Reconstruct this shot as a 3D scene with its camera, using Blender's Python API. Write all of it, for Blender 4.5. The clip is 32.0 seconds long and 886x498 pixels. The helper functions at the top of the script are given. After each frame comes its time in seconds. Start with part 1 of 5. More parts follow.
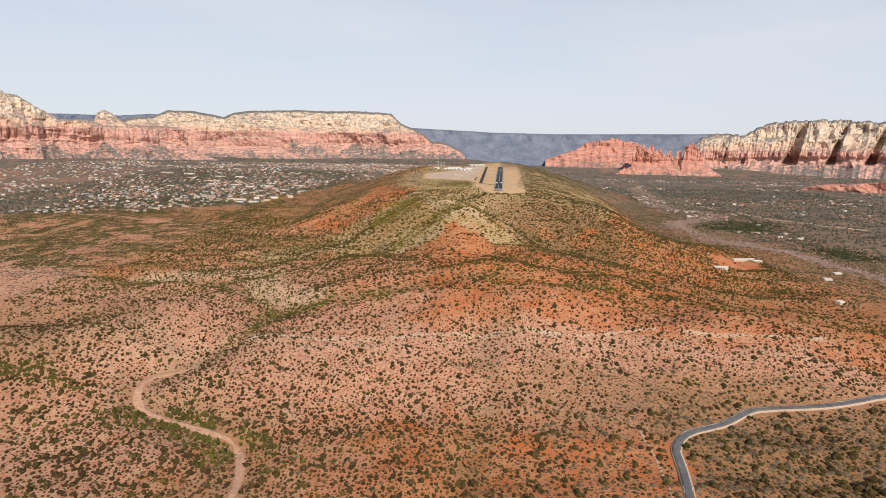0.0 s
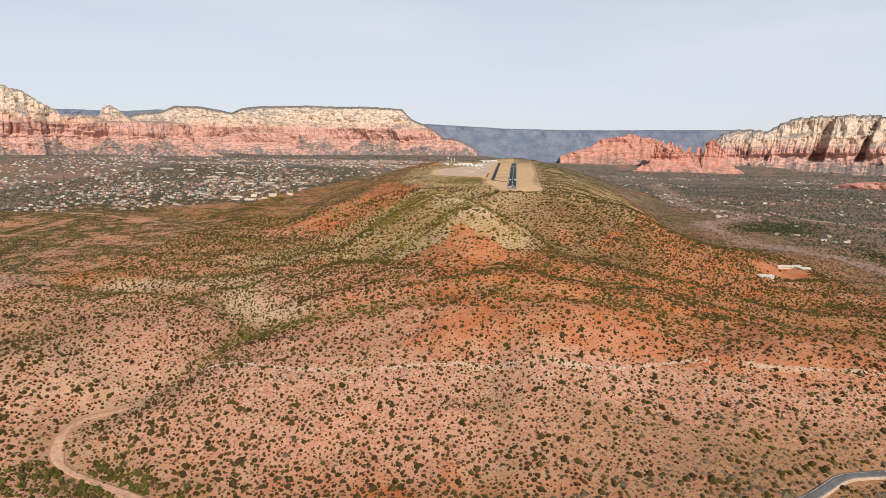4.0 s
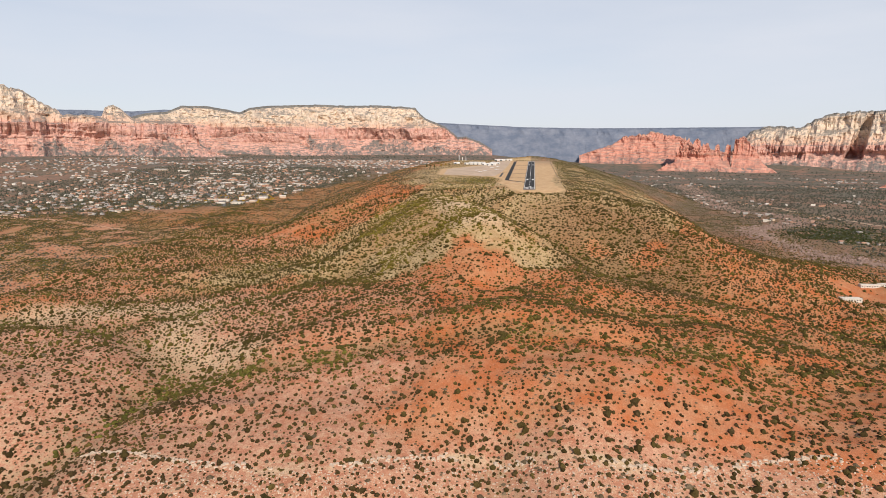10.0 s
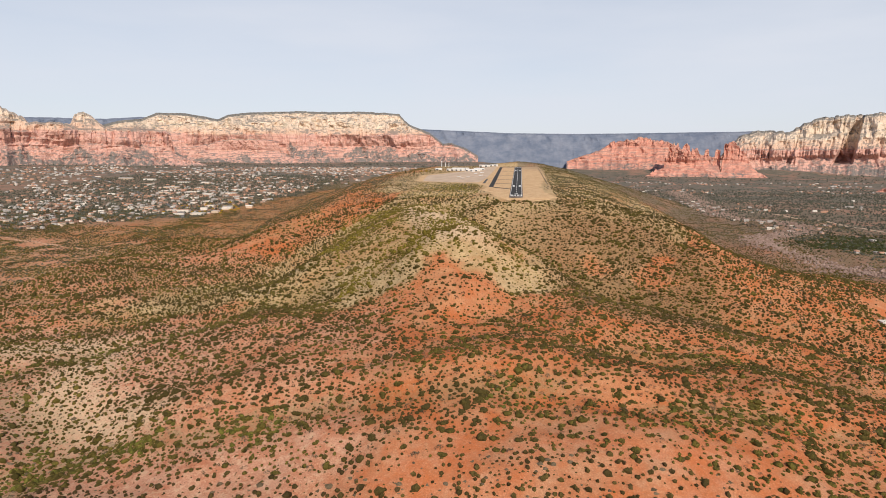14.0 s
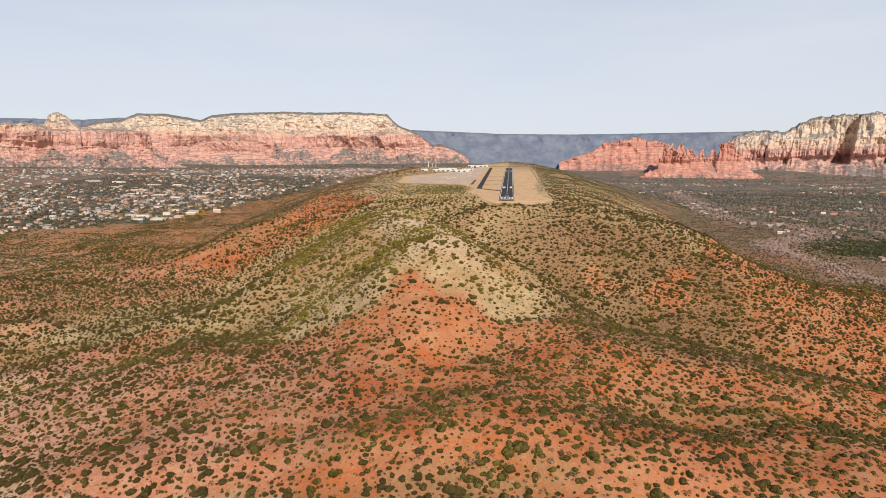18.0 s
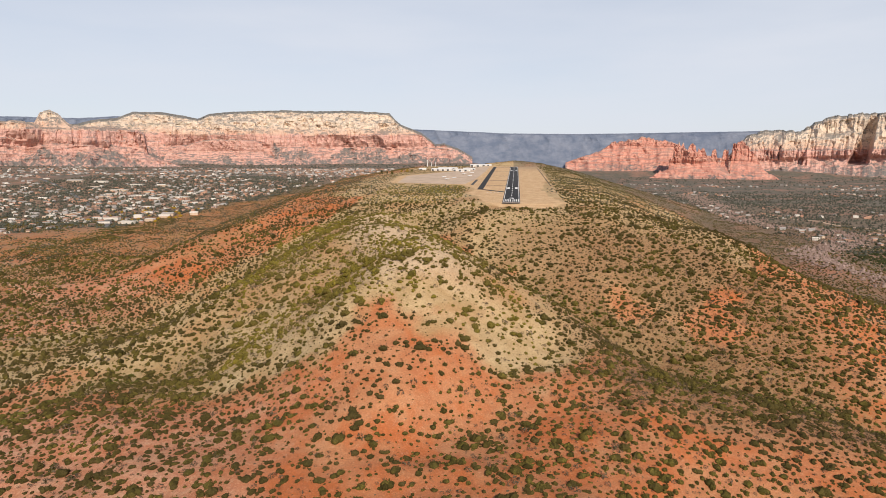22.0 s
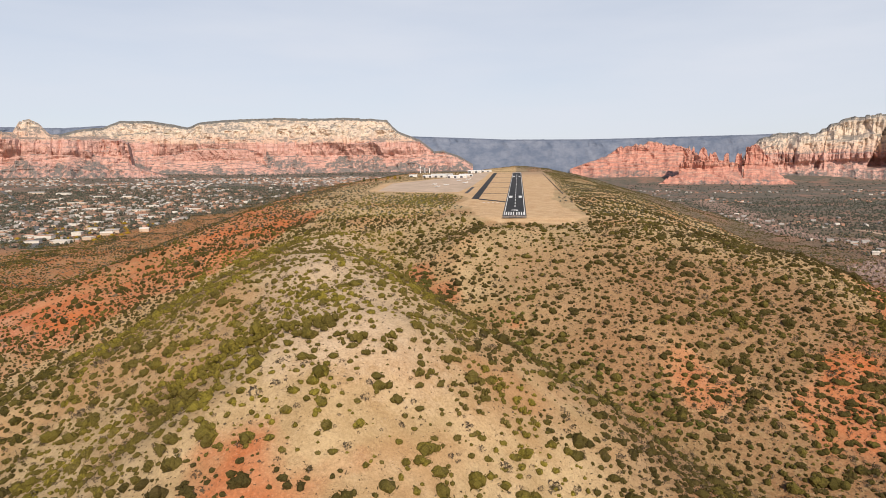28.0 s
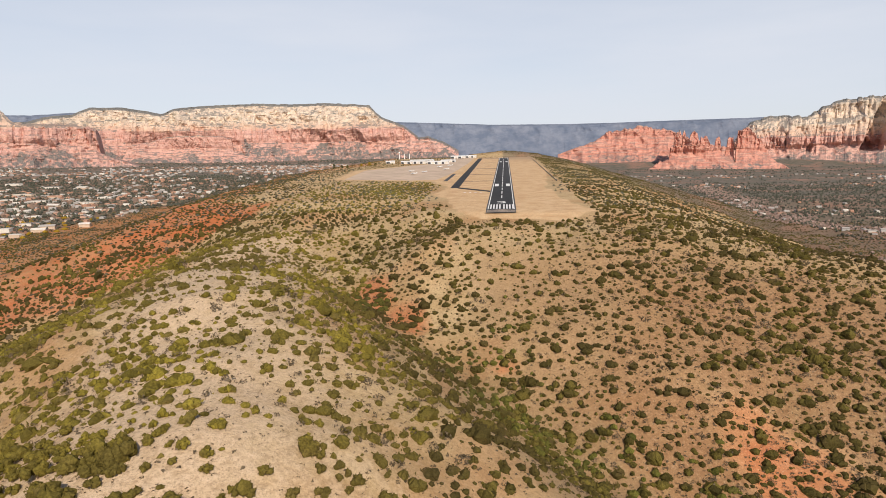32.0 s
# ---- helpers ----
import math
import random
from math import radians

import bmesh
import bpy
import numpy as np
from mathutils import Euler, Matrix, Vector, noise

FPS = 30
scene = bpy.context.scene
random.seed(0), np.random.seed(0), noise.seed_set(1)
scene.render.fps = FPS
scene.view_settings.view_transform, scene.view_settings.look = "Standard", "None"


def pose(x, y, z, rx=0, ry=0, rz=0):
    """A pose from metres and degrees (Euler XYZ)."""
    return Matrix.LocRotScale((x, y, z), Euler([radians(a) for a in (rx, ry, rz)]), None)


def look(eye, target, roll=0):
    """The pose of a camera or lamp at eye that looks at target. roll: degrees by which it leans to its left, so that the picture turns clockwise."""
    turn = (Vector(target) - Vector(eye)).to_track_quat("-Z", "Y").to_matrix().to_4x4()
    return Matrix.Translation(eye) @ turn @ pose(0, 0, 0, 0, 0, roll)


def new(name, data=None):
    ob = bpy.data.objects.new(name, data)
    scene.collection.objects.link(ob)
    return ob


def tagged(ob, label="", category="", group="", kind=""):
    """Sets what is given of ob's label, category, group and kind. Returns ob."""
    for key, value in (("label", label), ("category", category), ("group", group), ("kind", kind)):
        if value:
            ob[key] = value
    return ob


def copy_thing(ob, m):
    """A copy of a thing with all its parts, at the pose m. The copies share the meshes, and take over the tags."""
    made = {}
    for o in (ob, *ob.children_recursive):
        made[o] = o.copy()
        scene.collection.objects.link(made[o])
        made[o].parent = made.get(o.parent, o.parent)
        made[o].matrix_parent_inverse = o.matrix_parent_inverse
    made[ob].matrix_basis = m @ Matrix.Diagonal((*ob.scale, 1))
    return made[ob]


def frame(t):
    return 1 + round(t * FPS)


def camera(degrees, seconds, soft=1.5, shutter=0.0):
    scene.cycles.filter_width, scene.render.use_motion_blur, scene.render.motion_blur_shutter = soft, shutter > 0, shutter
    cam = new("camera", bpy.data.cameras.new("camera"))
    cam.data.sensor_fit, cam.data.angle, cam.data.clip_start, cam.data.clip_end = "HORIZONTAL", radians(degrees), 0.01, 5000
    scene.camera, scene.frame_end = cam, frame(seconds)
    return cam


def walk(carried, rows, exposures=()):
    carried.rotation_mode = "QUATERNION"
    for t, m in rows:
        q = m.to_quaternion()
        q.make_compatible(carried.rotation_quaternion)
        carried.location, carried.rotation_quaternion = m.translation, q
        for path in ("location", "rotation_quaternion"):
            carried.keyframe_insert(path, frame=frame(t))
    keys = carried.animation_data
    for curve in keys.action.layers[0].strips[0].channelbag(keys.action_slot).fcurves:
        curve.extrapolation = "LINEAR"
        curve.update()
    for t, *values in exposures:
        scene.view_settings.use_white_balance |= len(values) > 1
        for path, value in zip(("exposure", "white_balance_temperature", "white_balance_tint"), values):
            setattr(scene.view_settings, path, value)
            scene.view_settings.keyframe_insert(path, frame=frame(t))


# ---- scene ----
cam = camera(74.10, 32.0, soft=0.6)
PATH = [
    (0.00, pose(8.61, -1218.63, 94.70, 79.785, 0, 5.737) @ pose(0, 0, 0, 0, 0, 0.441)),
    (0.50, pose(8.32, -1205.12, 93.66, 79.738, 0, 5.853) @ pose(0, 0, 0, 0, 0, 0.517)),
    (1.00, pose(8.02, -1191.62, 92.63, 79.765, 0, 6.117) @ pose(0, 0, 0, 0, 0, 0.521)),
    (1.50, pose(7.71, -1178.12, 91.59, 79.769, 0, 6.300) @ pose(0, 0, 0, 0, 0, 0.486)),
    (2.00, pose(7.39, -1164.63, 90.55, 79.674, 0, 6.362) @ pose(0, 0, 0, 0, 0, 0.500)),
    (2.50, pose(7.07, -1151.14, 89.52, 79.501, 0, 6.416) @ pose(0, 0, 0, 0, 0, 0.451)),
    (4.50, pose(5.87, -1097.13, 85.38, 79.537, 0, 7.150) @ pose(0, 0, 0, 0, 0, 0.517)),
    (5.00, pose(5.61, -1083.60, 84.35, 79.616, 0, 7.298) @ pose(0, 0, 0, 0, 0, 0.575)),
    (5.50, pose(5.37, -1070.06, 83.34, 79.635, 0, 7.435) @ pose(0, 0, 0, 0, 0, 0.562)),
    (6.00, pose(5.16, -1056.50, 82.32, 79.718, 0, 7.561) @ pose(0, 0, 0, 0, 0, 0.525)),
    (6.50, pose(4.98, -1042.92, 81.32, 79.744, 0, 7.769) @ pose(0, 0, 0, 0, 0, 0.463)),
    (7.00, pose(4.82, -1029.28, 80.32, 79.775, 0, 8.005) @ pose(0, 0, 0, 0, 0, 0.425)),
    (7.50, pose(4.69, -1015.56, 79.31, 79.773, 0, 8.271) @ pose(0, 0, 0, 0, 0, 0.402)),
    (8.00, pose(4.58, -1001.80, 78.31, 79.724, 0, 8.468) @ pose(0, 0, 0, 0, 0, 0.402)),
    (8.50, pose(4.49, -988.00, 77.32, 79.721, 0, 8.687) @ pose(0, 0, 0, 0, 0, 0.290)),
    (9.00, pose(4.41, -974.19, 76.33, 79.663, 0, 8.681) @ pose(0, 0, 0, 0, 0, 0.275)),
    (9.50, pose(4.36, -960.39, 75.34, 79.636, 0, 8.648) @ pose(0, 0, 0, 0, 0, 0.149)),
    (10.00, pose(4.31, -946.61, 74.36, 79.603, 0, 8.603) @ pose(0, 0, 0, 0, 0, 0.122)),
    (10.50, pose(4.28, -932.89, 73.39, 79.620, 0, 8.653) @ pose(0, 0, 0, 0, 0, 0.104)),
    (11.00, pose(4.26, -919.22, 72.42, 79.664, 0, 8.702) @ pose(0, 0, 0, 0, 0, 0.029)),
    (11.50, pose(4.25, -905.64, 71.47, 79.748, 0, 8.550) @ pose(0, 0, 0, 0, 0, -0.010)),
    (12.00, pose(4.26, -892.17, 70.52, 79.855, 0, 8.204) @ pose(0, 0, 0, 0, 0, -0.039)),
    (12.50, pose(4.26, -878.82, 69.59, 79.940, 0, 7.729) @ pose(0, 0, 0, 0, 0, -0.108)),
    (13.00, pose(4.28, -865.62, 68.67, 80.033, 0, 7.398) @ pose(0, 0, 0, 0, 0, -0.100)),
    (13.50, pose(4.33, -852.62, 67.76, 80.215, 0, 7.342) @ pose(0, 0, 0, 0, 0, -0.145)),
    (14.00, pose(4.41, -839.80, 66.86, 80.326, 0, 7.405) @ pose(0, 0, 0, 0, 0, -0.203)),
    (14.50, pose(4.52, -827.11, 65.98, 80.419, 0, 7.466) @ pose(0, 0, 0, 0, 0, -0.255)),
    (16.50, pose(5.06, -777.05, 62.52, 80.358, 0, 6.517) @ pose(0, 0, 0, 0, 0, -0.289)),
    (17.00, pose(5.18, -764.52, 61.67, 80.425, 0, 6.654) @ pose(0, 0, 0, 0, 0, -0.375)),
    (17.50, pose(5.29, -751.91, 60.83, 80.458, 0, 6.739) @ pose(0, 0, 0, 0, 0, -0.371)),
    (18.00, pose(5.37, -739.19, 59.99, 80.519, 0, 6.619) @ pose(0, 0, 0, 0, 0, -0.340)),
    (18.50, pose(5.41, -726.33, 59.15, 80.471, 0, 6.408) @ pose(0, 0, 0, 0, 0, -0.323)),
    (19.00, pose(5.41, -713.27, 58.31, 80.544, 0, 6.340) @ pose(0, 0, 0, 0, 0, -0.238)),
    (19.50, pose(5.36, -699.99, 57.46, 80.646, 0, 6.443) @ pose(0, 0, 0, 0, 0, -0.142)),
    (20.00, pose(5.27, -686.47, 56.61, 80.590, 0, 6.607) @ pose(0, 0, 0, 0, 0, -0.218)),
    (20.50, pose(5.14, -672.74, 55.76, 80.560, 0, 6.754) @ pose(0, 0, 0, 0, 0, -0.282)),
    (21.00, pose(4.98, -658.85, 54.90, 80.654, 0, 6.878) @ pose(0, 0, 0, 0, 0, -0.232)),
    (21.50, pose(4.79, -644.85, 54.05, 80.669, 0, 6.995) @ pose(0, 0, 0, 0, 0, -0.246)),
    (22.00, pose(4.58, -630.79, 53.19, 80.593, 0, 7.075) @ pose(0, 0, 0, 0, 0, -0.255)),
    (22.50, pose(4.36, -616.70, 52.35, 80.340, 0, 7.057) @ pose(0, 0, 0, 0, 0, -0.153)),
    (23.00, pose(4.14, -602.64, 51.52, 79.994, 0, 7.061) @ pose(0, 0, 0, 0, 0, -0.082)),
    (23.50, pose(3.92, -588.65, 50.70, 79.835, 0, 7.319) @ pose(0, 0, 0, 0, 0, -0.028)),
    (24.00, pose(3.72, -574.77, 49.90, 80.078, 0, 7.688) @ pose(0, 0, 0, 0, 0, 0.081)),
    (24.50, pose(3.52, -561.05, 49.13, 80.369, 0, 7.791) @ pose(0, 0, 0, 0, 0, 0.041)),
    (25.00, pose(3.36, -547.54, 48.37, 80.393, 0, 7.514) @ pose(0, 0, 0, 0, 0, -0.040)),
    (25.50, pose(3.22, -534.29, 47.65, 80.505, 0, 7.256) @ pose(0, 0, 0, 0, 0, -0.124)),
    (27.50, pose(2.91, -483.44, 45.05, 81.474, 0, 7.706) @ pose(0, 0, 0, 0, 0, -0.688)),
    (28.00, pose(2.86, -471.10, 44.46, 81.416, 0, 7.360) @ pose(0, 0, 0, 0, 0, -0.855)),
    (28.50, pose(2.83, -458.86, 43.88, 81.370, 0, 6.738) @ pose(0, 0, 0, 0, 0, -1.116)),
    (29.00, pose(2.79, -446.70, 43.32, 81.221, 0, 6.257) @ pose(0, 0, 0, 0, 0, -1.173)),
    (29.50, pose(2.77, -434.58, 42.76, 81.072, 0, 6.133) @ pose(0, 0, 0, 0, 0, -1.316)),
    (30.00, pose(2.74, -422.48, 42.21, 80.888, 0, 6.257) @ pose(0, 0, 0, 0, 0, -1.354)),
    (30.50, pose(2.72, -410.37, 41.65, 80.663, 0, 6.447) @ pose(0, 0, 0, 0, 0, -1.279)),
    (31.00, pose(2.69, -398.23, 41.09, 80.464, 0, 6.464) @ pose(0, 0, 0, 0, 0, -1.286)),
    (31.50, pose(2.65, -386.03, 40.52, 80.370, 0, 6.296) @ pose(0, 0, 0, 0, 0, -1.201)),
    (32.00, pose(2.61, -373.75, 39.94, 80.144, 0, 6.159) @ pose(0, 0, 0, 0, 0, -1.266)),
]
walk(cam, PATH)

# ---- sky and sun ----
SUN_AZ, SUN_EL = radians(158), radians(38)  # compass turn of the sun from +y, clockwise, and its height
world = bpy.data.worlds.new("sky")
scene.world = world
world.use_nodes = True
wn, wl = world.node_tree.nodes, world.node_tree.links
wn.clear()
sky = wn.new("ShaderNodeTexSky")
sky.sky_type, sky.sun_disc, sky.sun_elevation, sky.sun_rotation = "NISHITA", False, SUN_EL, SUN_AZ
sky.altitude, sky.air_density, sky.dust_density, sky.ozone_density = 1500, 1.0, 2.0, 1.0
veil = wn.new("ShaderNodeTexNoise")  # a thin veil of high cloud
veil.inputs["Scale"].default_value, veil.inputs["Detail"].default_value = 2.2, 5
wcoord, wmap = wn.new("ShaderNodeTexCoord"), wn.new("ShaderNodeMapping")
wmap.inputs["Scale"].default_value = (1.0, 0.6, 5.0)
wramp = wn.new("ShaderNodeMapRange")
for key, value in (("From Min", 0.3), ("From Max", 0.75), ("To Min", 0.68), ("To Max", 0.95)):
    wramp.inputs[key].default_value = value
wmix = wn.new("ShaderNodeMix")
wmix.data_type = "RGBA"
wmix.inputs["B"].default_value = (7.0, 7.3, 8.05, 1)
back, wout = wn.new("ShaderNodeBackground"), wn.new("ShaderNodeOutputWorld")
back.inputs["Strength"].default_value = 0.105
wl.new(wcoord.outputs["Generated"], wmap.inputs["Vector"])
wl.new(wmap.outputs["Vector"], veil.inputs["Vector"])
wl.new(veil.outputs["Fac"], wramp.inputs["Value"])
up, thin, veiled = wn.new("ShaderNodeSeparateXYZ"), wn.new("ShaderNodeMapRange"), wn.new("ShaderNodeMath")
for key, value in (("From Min", 0.25), ("From Max", 0.5), ("To Min", 1.0), ("To Max", 0.06)):
    thin.inputs[key].default_value = value
veiled.operation = "MULTIPLY"
wl.new(wcoord.outputs["Generated"], up.inputs[0])
wl.new(up.outputs["Z"], thin.inputs["Value"])
wl.new(wramp.outputs["Result"], veiled.inputs[0])
wl.new(thin.outputs["Result"], veiled.inputs[1])
wl.new(veiled.outputs[0], wmix.inputs["Factor"])
wl.new(sky.outputs["Color"], wmix.inputs["A"])
wl.new(wmix.outputs["Result"], back.inputs["Color"])
wl.new(back.outputs["Background"], wout.inputs["Surface"])
sun = new("sun", bpy.data.lights.new("sun", "SUN"))
sun.data.energy, sun.data.angle, sun.data.color = 4.6, radians(0.6), (1.0, 0.88, 0.75)
sun.matrix_world = look((0, 0, 500), (-math.sin(SUN_AZ) * math.cos(SUN_EL), -math.cos(SUN_AZ) * math.cos(SUN_EL), 500 - math.sin(SUN_EL)))


# ---- materials ----
class Mat:
    """A node material put together step by step."""

    def __init__(self, name, rough=0.9):
        self.m = bpy.data.materials.new(name)
        self.m.use_nodes = True
        self.n, self.l = self.m.node_tree.nodes, self.m.node_tree.links
        self.b = self.n["Principled BSDF"]
        self.b.inputs["Roughness"].default_value = rough
        self.b.inputs["Specular IOR Level"].default_value = 0.25
        self.g = self.n.new("ShaderNodeNewGeometry")

    def put(self, value, socket):
        if isinstance(value, (int, float)):
            socket.default_value = value
        elif isinstance(value, tuple):
            socket.default_value = (*value, 1)[: len(socket.default_value)] if len(value) == 3 else value
        else:
            self.l.new(value, socket)

    def noise(self, metres, detail=4, rough=0.6, stretch=(1, 1, 1)):
        """Noise, about 0.3 to 0.7, whose features are about that many metres across."""
        mp, t = self.n.new("ShaderNodeMapping"), self.n.new("ShaderNodeTexNoise")
        mp.inputs["Scale"].default_value = [s / metres for s in stretch]
        t.inputs["Scale"].default_value, t.inputs["Detail"].default_value, t.inputs["Roughness"].default_value = 1.0, detail, rough
        self.l.new(self.g.outputs["Position"], mp.inputs["Vector"])
        self.l.new(mp.outputs["Vector"], t.inputs["Vector"])
        return t.outputs["Fac"]

    def cells(self, metres, randomness=1.0):
        mp, t = self.n.new("ShaderNodeMapping"), self.n.new("ShaderNodeTexVoronoi")
        mp.inputs["Scale"].default_value = [1 / metres] * 3
        t.inputs["Randomness"].default_value = randomness
        self.l.new(self.g.outputs["Position"], mp.inputs["Vector"])
        self.l.new(mp.outputs["Vector"], t.inputs["Vector"])
        return t.outputs["Distance"]

    def span(self, value, a, b, low=0.0, high=1.0):
        r = self.n.new("ShaderNodeMapRange")
        self.put(value, r.inputs["Value"])
        for key, v in (("From Min", a), ("From Max", b), ("To Min", low), ("To Max", high)):
            r.inputs[key].default_value = v
        return r.outputs["Result"]

    def math(self, op, a, b):
        r = self.n.new("ShaderNodeMath")
        r.operation = op
        self.put(a, r.inputs[0]), self.put(b, r.inputs[1])
        return r.outputs[0]

    def mix(self, fac, a, b, blend="MIX"):
        r = self.n.new("ShaderNodeMix")
        r.data_type, r.blend_type = "RGBA", blend
        self.put(fac, r.inputs["Factor"]), self.put(a, r.inputs["A"]), self.put(b, r.inputs["B"])
        return r.outputs["Result"]

    def attr(self, name):
        a = self.n.new("ShaderNodeAttribute")
        a.attribute_name = name
        return a.outputs["Fac"]

    def ramp(self, fac, stops):
        r = self.n.new("ShaderNodeValToRGB")
        e = r.color_ramp.elements
        for i, (p, c) in enumerate(stops):
            k = e[i] if i < 2 else e.new(p)
            k.position, k.color = p, (*c, 1)
        self.put(fac, r.inputs["Fac"])
        return r.outputs["Color"]

    def bump(self, value, strength, metres):
        r = self.n.new("ShaderNodeBump")
        r.inputs["Strength"].default_value, r.inputs["Distance"].default_value = strength, metres
        self.put(value, r.inputs["Height"])
        self.l.new(r.outputs["Normal"], self.b.inputs["Normal"])

    def color(self, value):
        self.put(value, self.b.inputs["Base Color"])
        return self.m


def plain(name, rgb, rough=0.7, vary=0.12, metres=2.0):
    k = Mat(name, rough)
    dark, light = tuple(c * (1 - vary) for c in rgb), tuple(min(1, c * (1 + vary)) for c in rgb)
    return k.color(k.mix(k.span(k.noise(metres), 0.35, 0.65), dark, light))


def ground_material():
    k = Mat("desert_soil", 0.95)
    broad, mid, fine, grain = k.noise(55, 3), k.noise(14, 4), k.noise(3.2, 5, 0.7), k.noise(0.8, 4, 0.75)
    patches = k.noise(26, 4, 0.62)
    salmon = k.mix(k.span(mid, 0.35, 0.65), (0.45, 0.16, 0.066), (0.52, 0.24, 0.11))
    red = k.mix(k.span(patches, 0.44, 0.60), salmon, (0.49, 0.14, 0.042))
    tan = k.mix(k.span(mid, 0.35, 0.65), (0.41, 0.28, 0.135), (0.54, 0.395, 0.215))
    tan = k.mix(k.span(broad, 0.48, 0.66, 0, 0.75), tan, (0.41, 0.21, 0.085))
    pink = k.mix(k.span(mid, 0.35, 0.62), (0.45, 0.182, 0.105), (0.53, 0.268, 0.17))
    pink = k.mix(k.span(fine, 0.46, 0.66), pink, (0.61, 0.385, 0.25))
    c = k.mix(k.span(k.math("ADD", k.attr("pink"), k.math("MULTIPLY", mid, 0.8)), 0.5, 1.2), red, pink)
    c = k.mix(k.span(k.math("ADD", k.attr("tan"), k.math("MULTIPLY", patches, 0.9)), 0.7, 1.15), c, tan)
    c = k.mix(k.span(k.math("ADD", k.attr("pale"), k.math("MULTIPLY", fine, 0.8)), 0.66, 1.05), c, (0.62, 0.46, 0.30))
    c = k.mix(k.span(k.math("ADD", k.attr("bare"), k.math("MULTIPLY", mid, 0.3)), 0.5, 0.8), c, k.mix(k.span(k.noise(11, 5, 0.65, (0.35, 2.2, 1)), 0.52, 0.66, 0.0, 0.55), k.mix(k.span(k.noise(9, 5), 0.35, 0.65), (0.55, 0.35, 0.18), (0.67, 0.47, 0.27)), (0.46, 0.27, 0.13)))
    c = k.mix(k.span(k.math("ADD", k.attr("brown"), k.math("MULTIPLY", mid, 0.6)), 0.5, 1.1, 0.0, 0.85), c, k.mix(k.span(fine, 0.36, 0.64), (0.225, 0.115, 0.05), (0.34, 0.185, 0.088)))
    # dry grass and low scrub between the bushes
    scrub = k.mix(k.span(fine, 0.35, 0.65), (0.12, 0.10, 0.035), (0.27, 0.20, 0.095))
    cover = k.math("ADD", k.math("MULTIPLY", k.attr("veg"), 0.62), k.span(fine, 0.36, 0.66, -0.28, 0.36))
    c = k.mix(k.span(cover, 0.25, 0.8, 0.0, 0.6), c, scrub)
    # far woods on the valley floor, too far to tell trees apart, haze greyed in
    crowns = k.span(k.cells(6.5), 0.25, 0.5, 0.75, 0.0)
    floor = k.mix(k.span(patches, 0.42, 0.66), (0.105, 0.102, 0.078), (0.19, 0.155, 0.125))
    floor = k.mix(k.span(k.noise(110, 4, 0.6), 0.5, 0.62), floor, (0.29, 0.17, 0.125))
    woods = k.mix(crowns, floor, k.mix(k.span(mid, 0.4, 0.6), (0.06, 0.07, 0.058), (0.105, 0.115, 0.088)))
    c = k.mix(k.attr("wood"), c, woods)
    # small dark tufts and stones
    close = k.math("SUBTRACT", 1.0, k.attr("wood"))
    for size, low in ((1.9, 0.38), (3.4, 0.46)):
        tuft = k.math("MULTIPLY", k.span(k.cells(size), 0.16, 0.30, 1.0, 0.0), k.span(k.noise(6 * size, 3), low, low + 0.1))
        tuft = k.math("MULTIPLY", tuft, k.math("MULTIPLY", close, k.span(k.attr("bare"), 0.1, 0.5, 0.4, 0.05)))
        c = k.mix(tuft, c, (0.10, 0.075, 0.035))
    for size, shade, low in ((0.8, (0.15, 0.11, 0.06), 0.44), (0.5, (0.16, 0.11, 0.07), 0.43), (1.1, (0.68, 0.57, 0.45), 0.55)):
        speck = k.math("MULTIPLY", k.span(k.cells(size), 0.16, 0.26, 1.0, 0.0), k.span(k.noise(5 * size, 3), low, low + 0.1))
        c = k.mix(k.math("MULTIPLY", speck, k.math("MULTIPLY", close, k.span(k.attr("bare"), 0.1, 0.5, 0.75, 0.1))), c, shade)
    c = k.mix(k.span(grain, 0.3, 0.55, 0.4, 0.0), c, (0.12, 0.07, 0.04))
    c = k.mix(k.span(grain, 0.56, 0.72, 0.0, 0.35), c, (0.66, 0.46, 0.30))
    k.bump(k.math("ADD", k.math("MULTIPLY", fine, 1.6), k.math("MULTIPLY", grain, 0.5)), 0.45, 0.5)
    return k.color(c)


